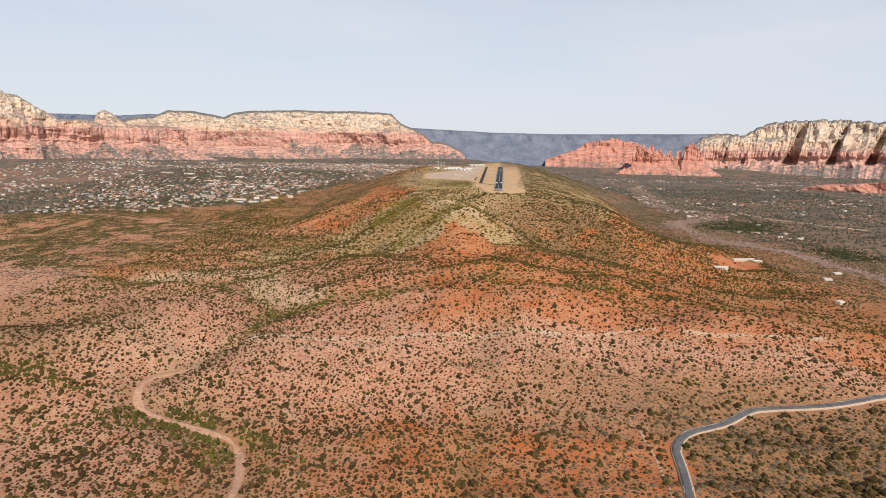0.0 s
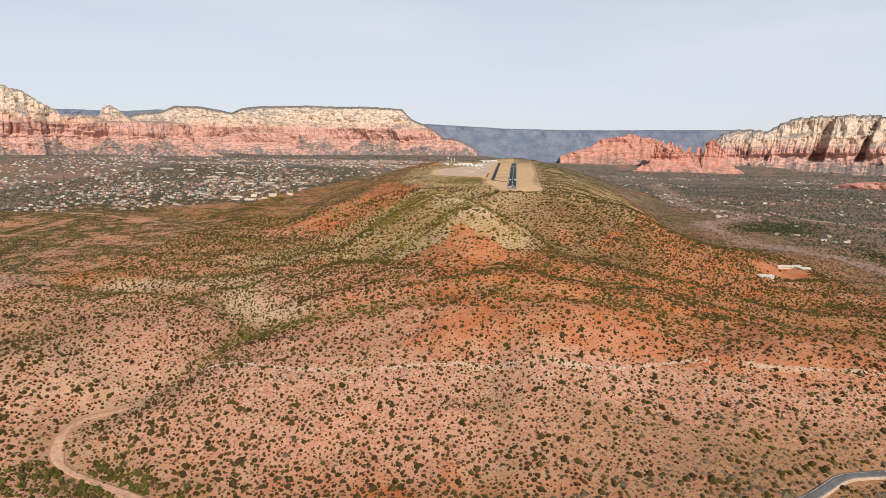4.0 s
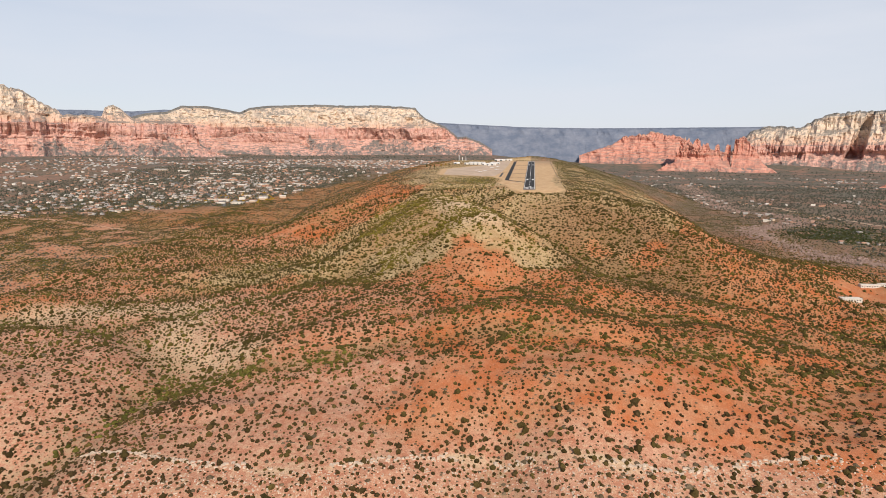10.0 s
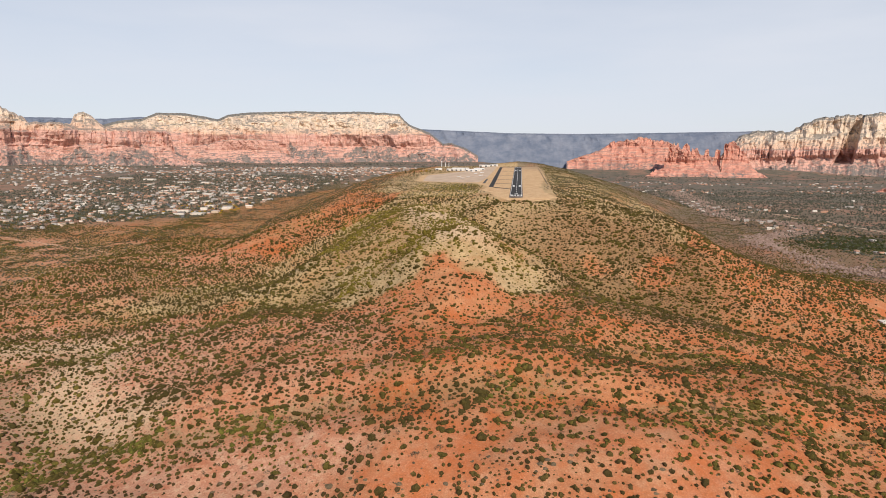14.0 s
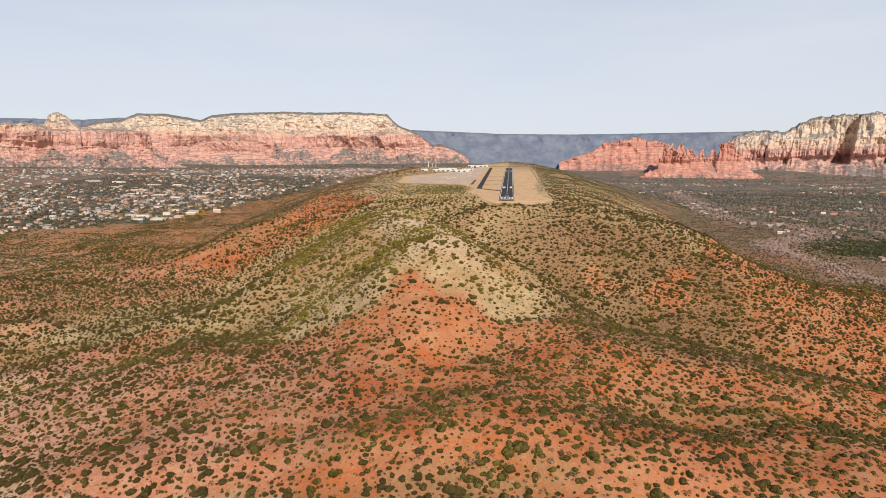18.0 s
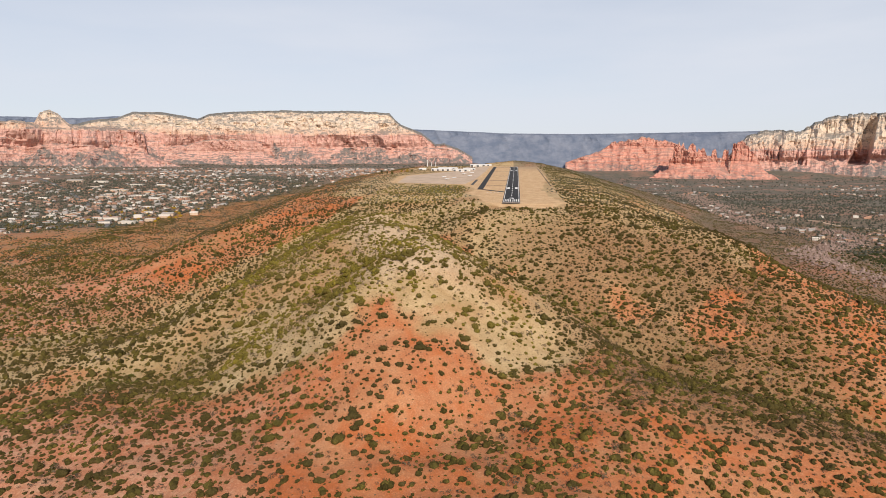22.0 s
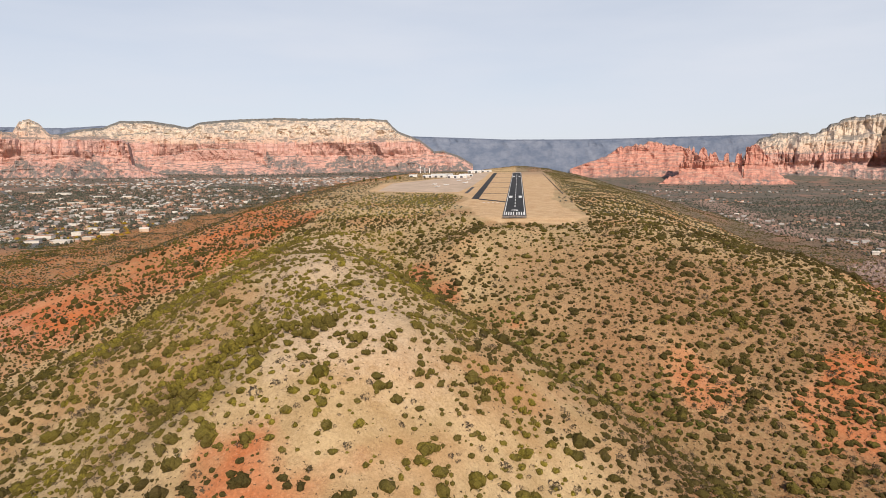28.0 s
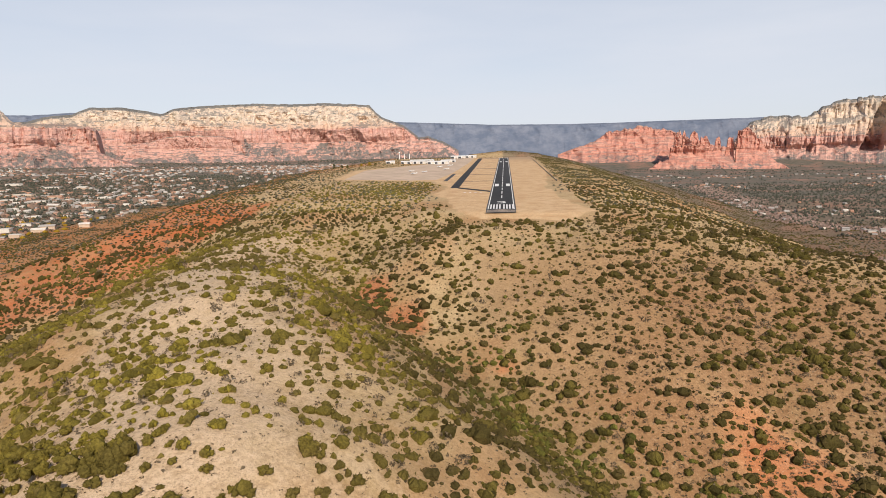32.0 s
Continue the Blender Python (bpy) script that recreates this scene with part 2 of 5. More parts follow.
# the default red is paled and cooled, with distance haze in the colour
def rock_material(name, white=(0.74, 0.60, 0.47), red=(0.63, 0.37, 0.305), growth=0.7):
    k = Mat(name, 0.93)
    s = k.math("ADD", k.attr("strat"), k.span(k.noise(120, 3), 0.3, 0.7, -0.03, 0.03))
    bands = k.noise(26, 4, 0.65, (0.12, 0.12, 1.6))
    beds = k.noise(9, 3, 0.6, (0.1, 0.1, 2))
    streak = k.noise(14, 5, 0.7, (1.7, 1.7, 0.22))
    r = k.mix(k.span(bands, 0.36, 0.64), tuple(c * 0.80 for c in red), tuple(min(1, c * 1.1) for c in red))
    r = k.mix(k.span(beds, 0.5, 0.6, 0, 0.6), r, (0.66, 0.42, 0.32))
    w = k.mix(k.span(bands, 0.36, 0.64), tuple(c * 0.86 for c in white), tuple(min(1, c * 1.08) for c in white))
    w = k.mix(k.span(streak, 0.54, 0.68, 0, 0.3), w, (0.45, 0.32, 0.24))
    w = k.mix(k.span(k.noise(13, 6, 0.7), 0.46, 0.68, 0, 0.4), w, (0.42, 0.34, 0.26))
    w = k.mix(k.span(k.noise(60, 5, 0.65, (1, 1, 2.2)), 0.52, 0.62, 0, 0.6), w, (0.30, 0.27, 0.20))
    w = k.mix(k.span(beds, 0.54, 0.62, 0, 0.5), w, (0.62, 0.44, 0.33))
    r = k.mix(k.span(streak, 0.54, 0.7, 0, 0.2), r, (0.42, 0.20, 0.15))
    r = k.mix(k.span(k.noise(9, 5, 0.7), 0.54, 0.62, 0, 0.6), r, (0.36, 0.17, 0.12))
    c = k.mix(k.span(s, 0.485, 0.52), r, k.mix(k.span(s, 0.5, 0.66), (0.63, 0.41, 0.30), w))
    # woodland on ledges, talus and the cap, greyed by haze put into its colours
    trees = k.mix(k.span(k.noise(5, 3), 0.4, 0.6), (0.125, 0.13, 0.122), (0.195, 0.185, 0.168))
    flat = k.n.new("ShaderNodeSeparateXYZ")
    k.l.new(k.g.outputs["Normal"], flat.inputs[0])
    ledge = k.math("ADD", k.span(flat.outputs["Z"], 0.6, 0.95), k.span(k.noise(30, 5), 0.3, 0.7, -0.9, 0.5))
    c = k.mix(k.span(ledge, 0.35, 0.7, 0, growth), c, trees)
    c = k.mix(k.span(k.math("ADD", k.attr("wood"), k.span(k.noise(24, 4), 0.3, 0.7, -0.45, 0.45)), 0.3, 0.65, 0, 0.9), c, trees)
    cracks = k.math("ADD", k.math("MULTIPLY", streak, 1.4), k.math("MULTIPLY", beds, 0.8))
    k.bump(k.math("ADD", cracks, k.math("MULTIPLY", k.noise(6, 5, 0.7), 0.7)), 0.7, 6)
    return k.color(c)


def leaf_material(name, dark, light, odd):
    k = Mat(name, 0.85)
    k.b.inputs["Specular IOR Level"].default_value = 0.05
    isle = k.g.outputs["Random Per Island"]
    c = k.mix(k.span(isle, 0, 1), dark, light)
    c = k.mix(k.span(k.noise(45, 3), 0.42, 0.62), c, tuple(0.6 * a + 0.4 * b for a, b in zip(dark, odd)))
    c = k.mix(k.span(k.noise(6, 2), 0.55, 0.7), c, odd)
    # fine dark flecks paint in the shade between the leaves
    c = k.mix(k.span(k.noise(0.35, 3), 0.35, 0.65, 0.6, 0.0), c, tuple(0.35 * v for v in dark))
    k.bump(k.noise(0.4, 3), 0.8, 0.25)
    return k.color(c)


def asphalt_material(name, value):
    k = Mat(name, 0.85)
    c = k.mix(k.span(k.noise(6, 4), 0.35, 0.65), (value * 0.8,) * 3, (value * 1.25, value * 1.22, value * 1.2))
    c = k.mix(k.span(k.noise(20, 3, 0.6, (1.5, 0.05, 1)), 0.5, 0.7, 0, 0.35), c, (value * 2.2, value * 2.1, value * 1.9))
    return k.color(c)


SOIL = ground_material()
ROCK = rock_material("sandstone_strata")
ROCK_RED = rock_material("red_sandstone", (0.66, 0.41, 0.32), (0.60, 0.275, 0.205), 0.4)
# LEAF carries a sunlit brightness in its colour, LEAF_SLOPE is its darker copy
LEAF = leaf_material("bright_juniper_foliage", (0.09, 0.072, 0.016), (0.31, 0.248, 0.040), (0.19, 0.145, 0.045))
LEAF_SLOPE = leaf_material("darker_slope_foliage", (0.048, 0.040, 0.012), (0.18, 0.143, 0.034), (0.115, 0.084, 0.032))
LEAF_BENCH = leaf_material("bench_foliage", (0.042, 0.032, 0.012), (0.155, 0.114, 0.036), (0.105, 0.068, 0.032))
# LEAF_DARK holds the valley's haze as a grey cast in its greens
LEAF_DARK = leaf_material("hazy_valley_foliage", (0.062, 0.07, 0.052), (0.148, 0.153, 0.11), (0.14, 0.122, 0.095))
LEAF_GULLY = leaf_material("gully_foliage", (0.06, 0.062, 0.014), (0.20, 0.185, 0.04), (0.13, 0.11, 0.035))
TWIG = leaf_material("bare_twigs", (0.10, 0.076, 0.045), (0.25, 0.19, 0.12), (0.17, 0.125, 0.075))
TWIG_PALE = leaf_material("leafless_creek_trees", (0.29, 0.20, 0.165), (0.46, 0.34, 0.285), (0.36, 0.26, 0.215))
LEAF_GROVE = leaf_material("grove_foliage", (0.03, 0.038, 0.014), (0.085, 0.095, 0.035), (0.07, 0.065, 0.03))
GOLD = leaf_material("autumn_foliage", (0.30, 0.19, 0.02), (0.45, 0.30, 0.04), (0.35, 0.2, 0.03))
BARK = plain("bark", (0.16, 0.11, 0.075), 0.95, 0.3, 0.2)
TAR = asphalt_material("runway_asphalt", 0.032)
TAR_OLD = asphalt_material("weathered_asphalt", 0.07)
TAR_ROAD = asphalt_material("road_asphalt", 0.13)
APRON = plain("apron_pavement", (0.50, 0.38, 0.28), 0.9, 0.15, 14)
PAINT = plain("white_marking_paint", (0.72, 0.71, 0.68), 0.7, 0.1, 1.5)
SAND = plain("wash_sand", (0.48, 0.29, 0.19), 0.95, 0.2, 2.5)
GRAVEL = plain("verge_gravel", (0.45, 0.33, 0.24), 0.95, 0.2, 1.5)
LIME = plain("pale_ledge_rock", (0.55, 0.44, 0.34), 0.9, 0.2, 2.0)
WHITE_METAL = plain("white_sheet_metal", (0.78, 0.78, 0.76), 0.5, 0.06, 5)
# ---- terrain height as a function of place ----
def lattice(ix, iy, seed):
    h = (ix * 374761393 + iy * 668265263 + seed * 974634777) & 0x7FFFFFFF
    h = ((h ^ (h >> 13)) * 1274126177) & 0x7FFFFFFF
    return ((h ^ (h >> 16)) & 0xFFFF) / 65535.0


def vnoise(x, y, seed=0):
    """Smooth value noise, -1 to 1, one cell a unit."""
    x, y = np.asarray(x, float), np.asarray(y, float)
    fx, fy = np.floor(x), np.floor(y)
    ix, iy = fx.astype(np.int64) + 5000, fy.astype(np.int64) + 5000
    u, v = x - fx, y - fy
    u, v = u * u * u * (u * (6 * u - 15) + 10), v * v * v * (v * (6 * v - 15) + 10)
    a, b = lattice(ix, iy, seed), lattice(ix + 1, iy, seed)
    c, d = lattice(ix, iy + 1, seed), lattice(ix + 1, iy + 1, seed)
    return 2 * ((a * (1 - u) + b * u) * (1 - v) + (c * (1 - u) + d * u) * v) - 1


def fbm(x, y, octaves=4, seed=0, ridged=False):
    total, amp, size, out = 0.0, 1.0, 1.0, 0.0
    for n in range(octaves):
        v = vnoise(x * size + 17.3 * n, y * size - 9.1 * n, seed + n)
        out = out + amp * ((1 - 2 * np.abs(v)) if ridged else v)
        total, amp, size = total + amp, amp * 0.5, size * 2.03
    return out / total


def ease(a, b, v):
    u = np.clip((v - a) / (b - a), 0, 1)
    return u * u * (3 - 2 * u)


def smax(a, b, k):
    h = np.clip(0.5 + 0.5 * (a - b) / k, 0, 1)
    return b + (a - b) * h + k * h * (1 - h)


def along(x, y, line):
    """Distance to a polyline of (x, y, z), and the z of its nearest place."""
    best, zbest = np.full(np.shape(x), 1e9), np.zeros(np.shape(x))
    for (ax, ay, az), (bx, by, bz) in zip(line, line[1:]):
        dx, dy = bx - ax, by - ay
        t = np.clip(((x - ax) * dx + (y - ay) * dy) / (dx * dx + dy * dy), 0, 1)
        d = np.hypot(x - ax - t * dx, y - ay - t * dy)
        near = d < best
        best, zbest = np.where(near, d, best), np.where(near, az + t * (bz - az), zbest)
    return best, zbest


def outside(x, y, corners):
    """Signed distance to a polygon, negative inside."""
    best, odd = np.full(np.shape(x), 1e9), np.zeros(np.shape(x), bool)
    for (ax, ay), (bx, by) in zip(corners, corners[1:] + corners[:1]):
        dx, dy = bx - ax, by - ay
        t = np.clip(((x - ax) * dx + (y - ay) * dy) / (dx * dx + dy * dy), 0, 1)
        best = np.minimum(best, np.hypot(x - ax - t * dx, y - ay - t * dy))
        if dy:
            odd ^= ((ay > y) != (by > y)) & (x < ax + (y - ay) * dx / dy)
    return np.where(odd, -best, best)


SLOPE = 0.0178  # the runway climbs away from its threshold
MESA = [(-48, -6), (52, -10), (50, 90), (62, 330), (62, 880), (-40, 930), (-240, 900), (-270, 500), (-215, 130), (-150, 60), (-60, 70)]
SPUR_MAIN = [(-185, 80, -6), (-140, -60, -12), (-110, -150, -7), (-88, -215, -3), (-55, -290, -6), (-52, -315, -17), (-50, -345, -38), (-34, -385, -58),
             (0, -450, -64)]
KNOLL = [(0, -450, -58), (20, -510, -47), (36, -548, -53)]
SPUR_WEST = [(-235, 160, -4), (-290, 60, -22), (-350, -20, -46), (-420, -100, -70)]
SPUR_EAST = [(60, -20, -6), (140, -60, -22), (205, -64, -36), (250, -30, -80)]
SPUR_EAST_LOW = [(205, -70, -42), (225, -150, -72), (250, -250, -92)]
SPUR_TONGUE = [(-25, -330, -26), (10, -342, -46), (44, -352, -60), (110, -346, -70), (200, -372, -84)]
TERRACE = [(-160, -400, -64), (-80, -430, -60), (70, -410, -56), (150, -470, -70)]
BENCH = [(-205, -668, -90), (-100, -640, -88), (-20, -625, -88), (135, -622, -82), (240, -600, -82), (330, -560, -90)]
WEST_HILL = [(-520, -760, -86), (-390, -720, -88), (-370, -640, -84), (-420, -560, -86)]
NORTH_KNOLL = [(-60, 935, 24), (0, 950, 28), (70, 935, 22)]
WASH = [(-150, -1000, 0), (-158, -900, 0), (-166, -865, 0), (-179, -835, 0), (-194, -819, 0), (-213, -815, 0), (-239, -806, 0), (-259, -802, 0), (-279, -798, 0), (-291, -786, 0), (-299, -770, 0),
        (-300, -752, 0), (-289, -733, 0), (-275, -722, 0), (-262, -700, 0), (-254, -670, 0), (-252, -635, 0), (-258, -595, 0), (-262, -560, 0), (-290, -535, 0), (-330, -515, 0), (-420, -480, 0), (-560, -470, 0)]
SANDY = WASH[:14]  # the open, sandy stretch
LEDGE = [(-244, -674), (-189, -681), (-125, -683), (-97, -680), (-46, -661), (5, -662), (63, -667), (96, -659), (126, -645), (150, -644), (193, -646), (245, -650), (281, -641), (335, -618)]
GULLY_FRONT = [(-258, -598, 0), (-223, -568, 0), (-175, -565, 0), (-143, -563, 0), (-106, -546, 0), (-62, -552, 0), (-22, -546, 0), (20, -538, 0)]
GULLY_EAST = [(-75, -40, 0), (-74, -104, 0), (-35, -140, 0), (-8, -168, 0), (25, -202, 0), (70, -235, 0), (125, -262, 0), (160, -297, 0), (243, -318, 0), (330, -360, 0), (430, -340, 0)]
GULLY_LOW = [(46, -482, 0), (80, -447, 0), (112, -444, 0), (140, -446, 0), (185, -440, 0), (300, -475, 0)]
GULLY_LOWER = [(75, -548, 0), (114, -537, 0), (163, -538, 0), (230, -520, 0)]
GULLY_WEST = [(-190, 20, 0), (-215, -80, 0), (-270, -160, 0), (-330, -300, 0), (-400, -380, 0)]
GULLY_SIDE = [(-363, -480, 0), (-321, -437, 0), (-275, -393, 0), (-241, -333, 0), (-200, -300, 0)]
GULLY_MID = [(-12, -900, 0), (-8, -800, 0), (10, -740, 0), (-10, -690, 0), (0, -640, 0)]
# broad swells and hollows of the slopes: place, rise and reach
SWELLS = [(-178, -554, 12, 40), (2, -326, -11, 40), (95, -426, -10, 40), (-153, -290, -9, 60), (-242, -246, 9, 60), (25, -558, -10, 40), (-256, -540, -10, 40), (-37, -288, 5, 40), (-159, -390, -7, 90),
          (-111, -538, 8, 90), (-252, -293, 7, 40), (-411, -64, -9, 60), (140, -538, 5, 40), (-202, -704, -4, 130), (125, -232, -4, 130), (-20, -675, -5, 60), (130, -680, -6, 70), (222, -50, 8, 75), (105, -205, -9, 45), (-365, -705, 7, 45), (-300, -688, -7, 30),
          (275, -38, -13, 42), (345, -15, -17, 60), (420, 70, -8, 70), (252, -80, -11, 32), (318, -95, -12, 48)]
CUTS = [(WASH, 7, 24), (GULLY_FRONT, 5, 20), (GULLY_EAST, 8, 34), (GULLY_LOW, 6, 26), (GULLY_LOWER, 4, 20), (GULLY_WEST, 3, 40), (GULLY_SIDE, 4, 18), (GULLY_MID, 3, 16)]


def spur(x, y, line, slope, soft):
    """A ridge along a polyline, falling away on both sides."""
    top = np.full(np.shape(x), -1e9)
    for a, b in zip(line, line[1:]):
        d, z = along(x, y, [a, b])
        top = smax(top, z - slope * (np.sqrt(d * d + soft * soft) - soft), 3)
    return top


def height(x, y):
    x, y = np.asarray(x, float), np.asarray(y, float)
    west = ease(150, -350, x)
    base = (1 - west) * (-107 + 0.007 * np.clip(y, -900, 1000)) + west * (-79 + 0.043 * np.clip(y + 100, -200, 1300) + 18 * ease(-1700, -2300, x))
    base = base + (1 - west) * 30 * ease(2860, 3120, y + 0.15 * (x - 1000))
    front = ease(-560, -820, y)
    base = base * (1 - front) + front * -122
    base = base + 5 * fbm(x / 210, y / 210, 3, 3) * ease(60, 400, np.hypot(x, y + 300)) + 2.0 * fbm(x / 60, y / 60, 3, 5)
    z = smax(base, spur(x, y, WEST_HILL, 0.30, 45), 10)
    z = smax(z, spur(x, y, BENCH, 0.34, 55), 8)
    z = smax(z, spur(x, y, TERRACE, 0.28, 50), 10)
    z = smax(z, spur(x, y, SPUR_WEST, 0.42, 25), 10)
    z = smax(z, spur(x, y, SPUR_EAST_LOW, 0.36, 25), 10)
    z = smax(z, spur(x, y, SPUR_EAST, 0.34, 30), 8)
    bow = 0.15 * np.maximum(np.abs(x + 55) - 20, 0) * ease(-215, -290, y) * ease(-470, -400, y)
    z = smax(z, spur(x, y - bow + 10 * fbm(x / 45, y / 45, 2, 24), SPUR_MAIN, 0.64, 46), 8)
    z = smax(z, spur(x, y, KNOLL, 0.36, 45), 10)
    z = smax(z, spur(x, y, SPUR_TONGUE, 0.40, 25), 14)
    d = outside(x, y, MESA)
    e = np.maximum(d, 0)
    top = SLOPE * np.clip(y, -30, 950)
    table = top - 0.15 * e - 0.19 * np.maximum(e - 65, 0) - 0.25 * np.maximum(e - 210, 0)
    z = smax(z, table, 6)
    z = smax(z, spur(x, y, NORTH_KNOLL, 0.3, 15), 5)
    for sx, sy, up, reach in SWELLS:
        z = z + up * np.exp(-((x - sx) ** 2 + (y - sy) ** 2) / reach**2)
    for line, deep, wide in CUTS:
        g, _ = along(x + 7 * fbm(x / 45, y / 45, 2, 21), y + 7 * fbm(x / 45, y / 45, 2, 22), line)
        z = z - deep * np.exp(-(g / wide) ** 2)
    rough = ease(4, 60, d) * ease(1800, 500, np.hypot(x, y))
    gul = fbm(x / 95 + 0.3 * fbm(x / 60, y / 60, 2, 8), y / 95, 4, 11, True)
    z = z + rough * (5.0 * (gul - 0.1) + 1.3 * fbm(x / 22, y / 22, 3, 14))
    # level strip for the runway, the taxiways and the apron
    flat = ease(14, -2, d)
    return z * (1 - flat) + top * flat
# ---- mesh helpers ----
def mesh_of(name, verts, faces, mat, smooth=False, floats=None):
    """A mesh from arrays; faces is (n, 3) or (n, 4)."""
    verts, faces = np.asarray(verts, np.float32), np.asarray(faces, np.int32)
    me = bpy.data.meshes.new(name)
    n, s = faces.shape
    me.vertices.add(len(verts))
    me.vertices.foreach_set("co", verts.ravel())
    me.loops.add(n * s)
    me.loops.foreach_set("vertex_index", faces.ravel())
    me.polygons.add(n)
    me.polygons.foreach_set("loop_start", np.arange(0, n * s, s, dtype=np.int32))
    me.polygons.foreach_set("use_smooth", np.full(n, smooth))
    me.update(calc_edges=True)
    for key, values in (floats or {}).items():
        me.attributes.new(key, "FLOAT", "POINT").data.foreach_set("value", np.asarray(values, np.float32).ravel())
    me.materials.append(mat)
    return me


def mesh_part(name, me, parent, label="", at=None):
    ob = new(name, me)
    ob.parent = parent
    if at is not None:
        ob.matrix_basis = at
    return tagged(ob, label)


def part(name, bm, material, parent, label=""):
    me = bpy.data.meshes.new(name)
    bm.to_mesh(me)
    bm.free()
    me.materials.append(material)
    return mesh_part(name, me, parent, label)


def box(bm, x0, x1, y0, y1, z0, z1, bevel=0.0):
    got = bmesh.ops.create_cube(bm, size=1)["verts"]
    for v in got:
        v.co = Vector(((x0 + x1) / 2 + v.co.x * (x1 - x0), (y0 + y1) / 2 + v.co.y * (y1 - y0), (z0 + z1) / 2 + v.co.z * (z1 - z0)))
    if bevel:
        bmesh.ops.bevel(bm, geom=list({e for v in got for e in v.link_edges}), offset=bevel, segments=1, affect="EDGES")
    return bm


def grid_faces(nu, nv):
    i = np.arange(nu * nv).reshape(nv, nu)
    return np.stack([i[:-1, :-1], i[:-1, 1:], i[1:, 1:], i[1:, :-1]], -1).reshape(-1, 4)


def steps(*spans):
    """Coordinates from (start, end, first step, last step) spans."""
    out = []
    for a, b, s0, s1 in spans:
        x, s, u = a, s0, []
        n = max(2, int(round((b - a) / ((s0 + s1) / 2))))
        w = np.linspace(s0, s1, n)
        u = a + np.concatenate([[0], np.cumsum(w)])[:-1] * (b - a) / w.sum()
        out.append(u)
    return np.concatenate(out + [[spans[-1][1]]])


# ---- the ground, one sheet ----
def land():
    xs = steps((-4700, -1600, 160, 40), (-1600, -480, 40, 4.6), (-480, 440, 5.0, 5.0), (440, 1500, 4.6, 40), (1500, 4700, 40, 160))
    ys = steps((-4500, -1000, 160, 12), (-1000, -900, 10, 4.5), (-900, 60, 4.8, 4.8), (60, 1000, 4.5, 14), (1000, 3950, 14, 60))
    x, y = np.meshgrid(xs, ys)
    z = height(x, y)
    d = outside(x, y, MESA)
    wob = fbm(x / 60, y / 60, 3, 31) + 0.5 * fbm(x / 17, y / 17, 2, 33)
    redw, _ = along(x, y, RED_WEST)
    spurd, _ = along(x, y, SPUR_MAIN)
    patch = np.minimum.reduce([np.hypot(x - px, (y - py) * s) / r for px, py, r, s in RED_PATCHES]) + 0.9 * wob
    # pale tan soil on the mesa and its high spurs, red below
    edge = np.interp(x, [-200, -88, -60, -25, 0, 20, 40, 70, 100, 131, 170, 215, 260], [-335, -367, -350, -363, -392, -372, -326, -264, -250, -200, -170, -85, 0])
    tan = ease(-24, 24, y - edge + 30 * wob) * ease(-310, -190, x - 0.5 * np.minimum(y, 0) + 40 * wob)
    tan = np.maximum(tan, ease(-30, 0, y) * ease(-260, -200, x) * ease(330, 200, x))
    tan = tan * ease(300, 225, x + 25 * wob) * (1 - ease(62, 40, redw + 14 * wob)) * (0.3 + 0.7 * ease(0.5, 1.5, patch))
    tan = np.maximum(tan, 0.3 * np.exp(-((along(x, y, SPUR_TONGUE)[0] / 18) ** 2)) * ease(150, 30, x))
    hill = np.minimum(np.hypot((x + 530) / 1.3, y + 395), np.hypot((x + 574) / 1.4, y - 52) + 25) + 20 * wob
    pink = (0.25 * ease(-545, -600, y + 25 * wob) + 0.75 * ease(-630, -668, y + 14 * wob + 0.08 * np.abs(x))) * ease(-800, -740, y + 30 * wob) + 0.85 * ease(-200, -260, x + 30 * wob) * ease(-300, -420, y + 30 * wob) + 0.5 * ease(-60, -110, x + 20 * wob) * ease(-360, -400, y)
    pink = pink * ease(60, 90, hill)
    pale = 0.75 * np.exp(-((along(x, y, [(*q, 0) for q in LEDGE])[0] / 5) ** 2)) * (0.6 + 0.6 * vnoise(x / 25, y / 25, 35))
    pale = np.maximum(pale, 0.55 * np.exp(-((along(x, y, [(-480, -462, 0), (-330, -420, 0), (-287, -520, 0), (-220, -540, 0)])[0] / 44) ** 2)))
    pale = np.maximum(pale, 0.16 * pink)
    pale = np.maximum(pale, 0.7 * np.exp(-((along(x, y, [(-560, -690, 0), (-489, -682, 0), (-442, -675, 0), (-413, -652, 0)])[0] / 6) ** 2)))
    side = x - np.interp(y, [-345, -290, -215, -150, -60], [-50, -55, -88, -110, -140])
    pale = np.maximum(pale, 0.6 * np.exp(-((spurd / 46) ** 2)) * (0.55 + 0.45 * ease(-45, -15, side)) * ease(-345, -310, y + 14 * wob) * ease(-390, -320, y + 25 * wob) * ease(0, -40, y))
    veg = sum(k * np.exp(-((along(x, y, g)[0] / w) ** 2)) for g, w, k in VEG_LINES)
    veg = veg + 0.25 * ease(-120, -190, x) * ease(-400, -330, y) * ease(45, 70, redw) + 0.95 * ease(330, 620, np.hypot(x, (y + 280) * 0.62)) * ease(-560, -330, y) * ease(60, 100, hill)
    veg = veg + 0.4 * ease(40, 100, x + 15 * wob) * ease(-80, -150, y + 20 * wob) * ease(-330, -280, y) * ease(0.8, 1.3, patch) + 0.35 * ease(-15, -50, side) * ease(-400, -360, y) * ease(-40, -100, y) * ease(45, 70, redw) * ease(-260, -220, x)
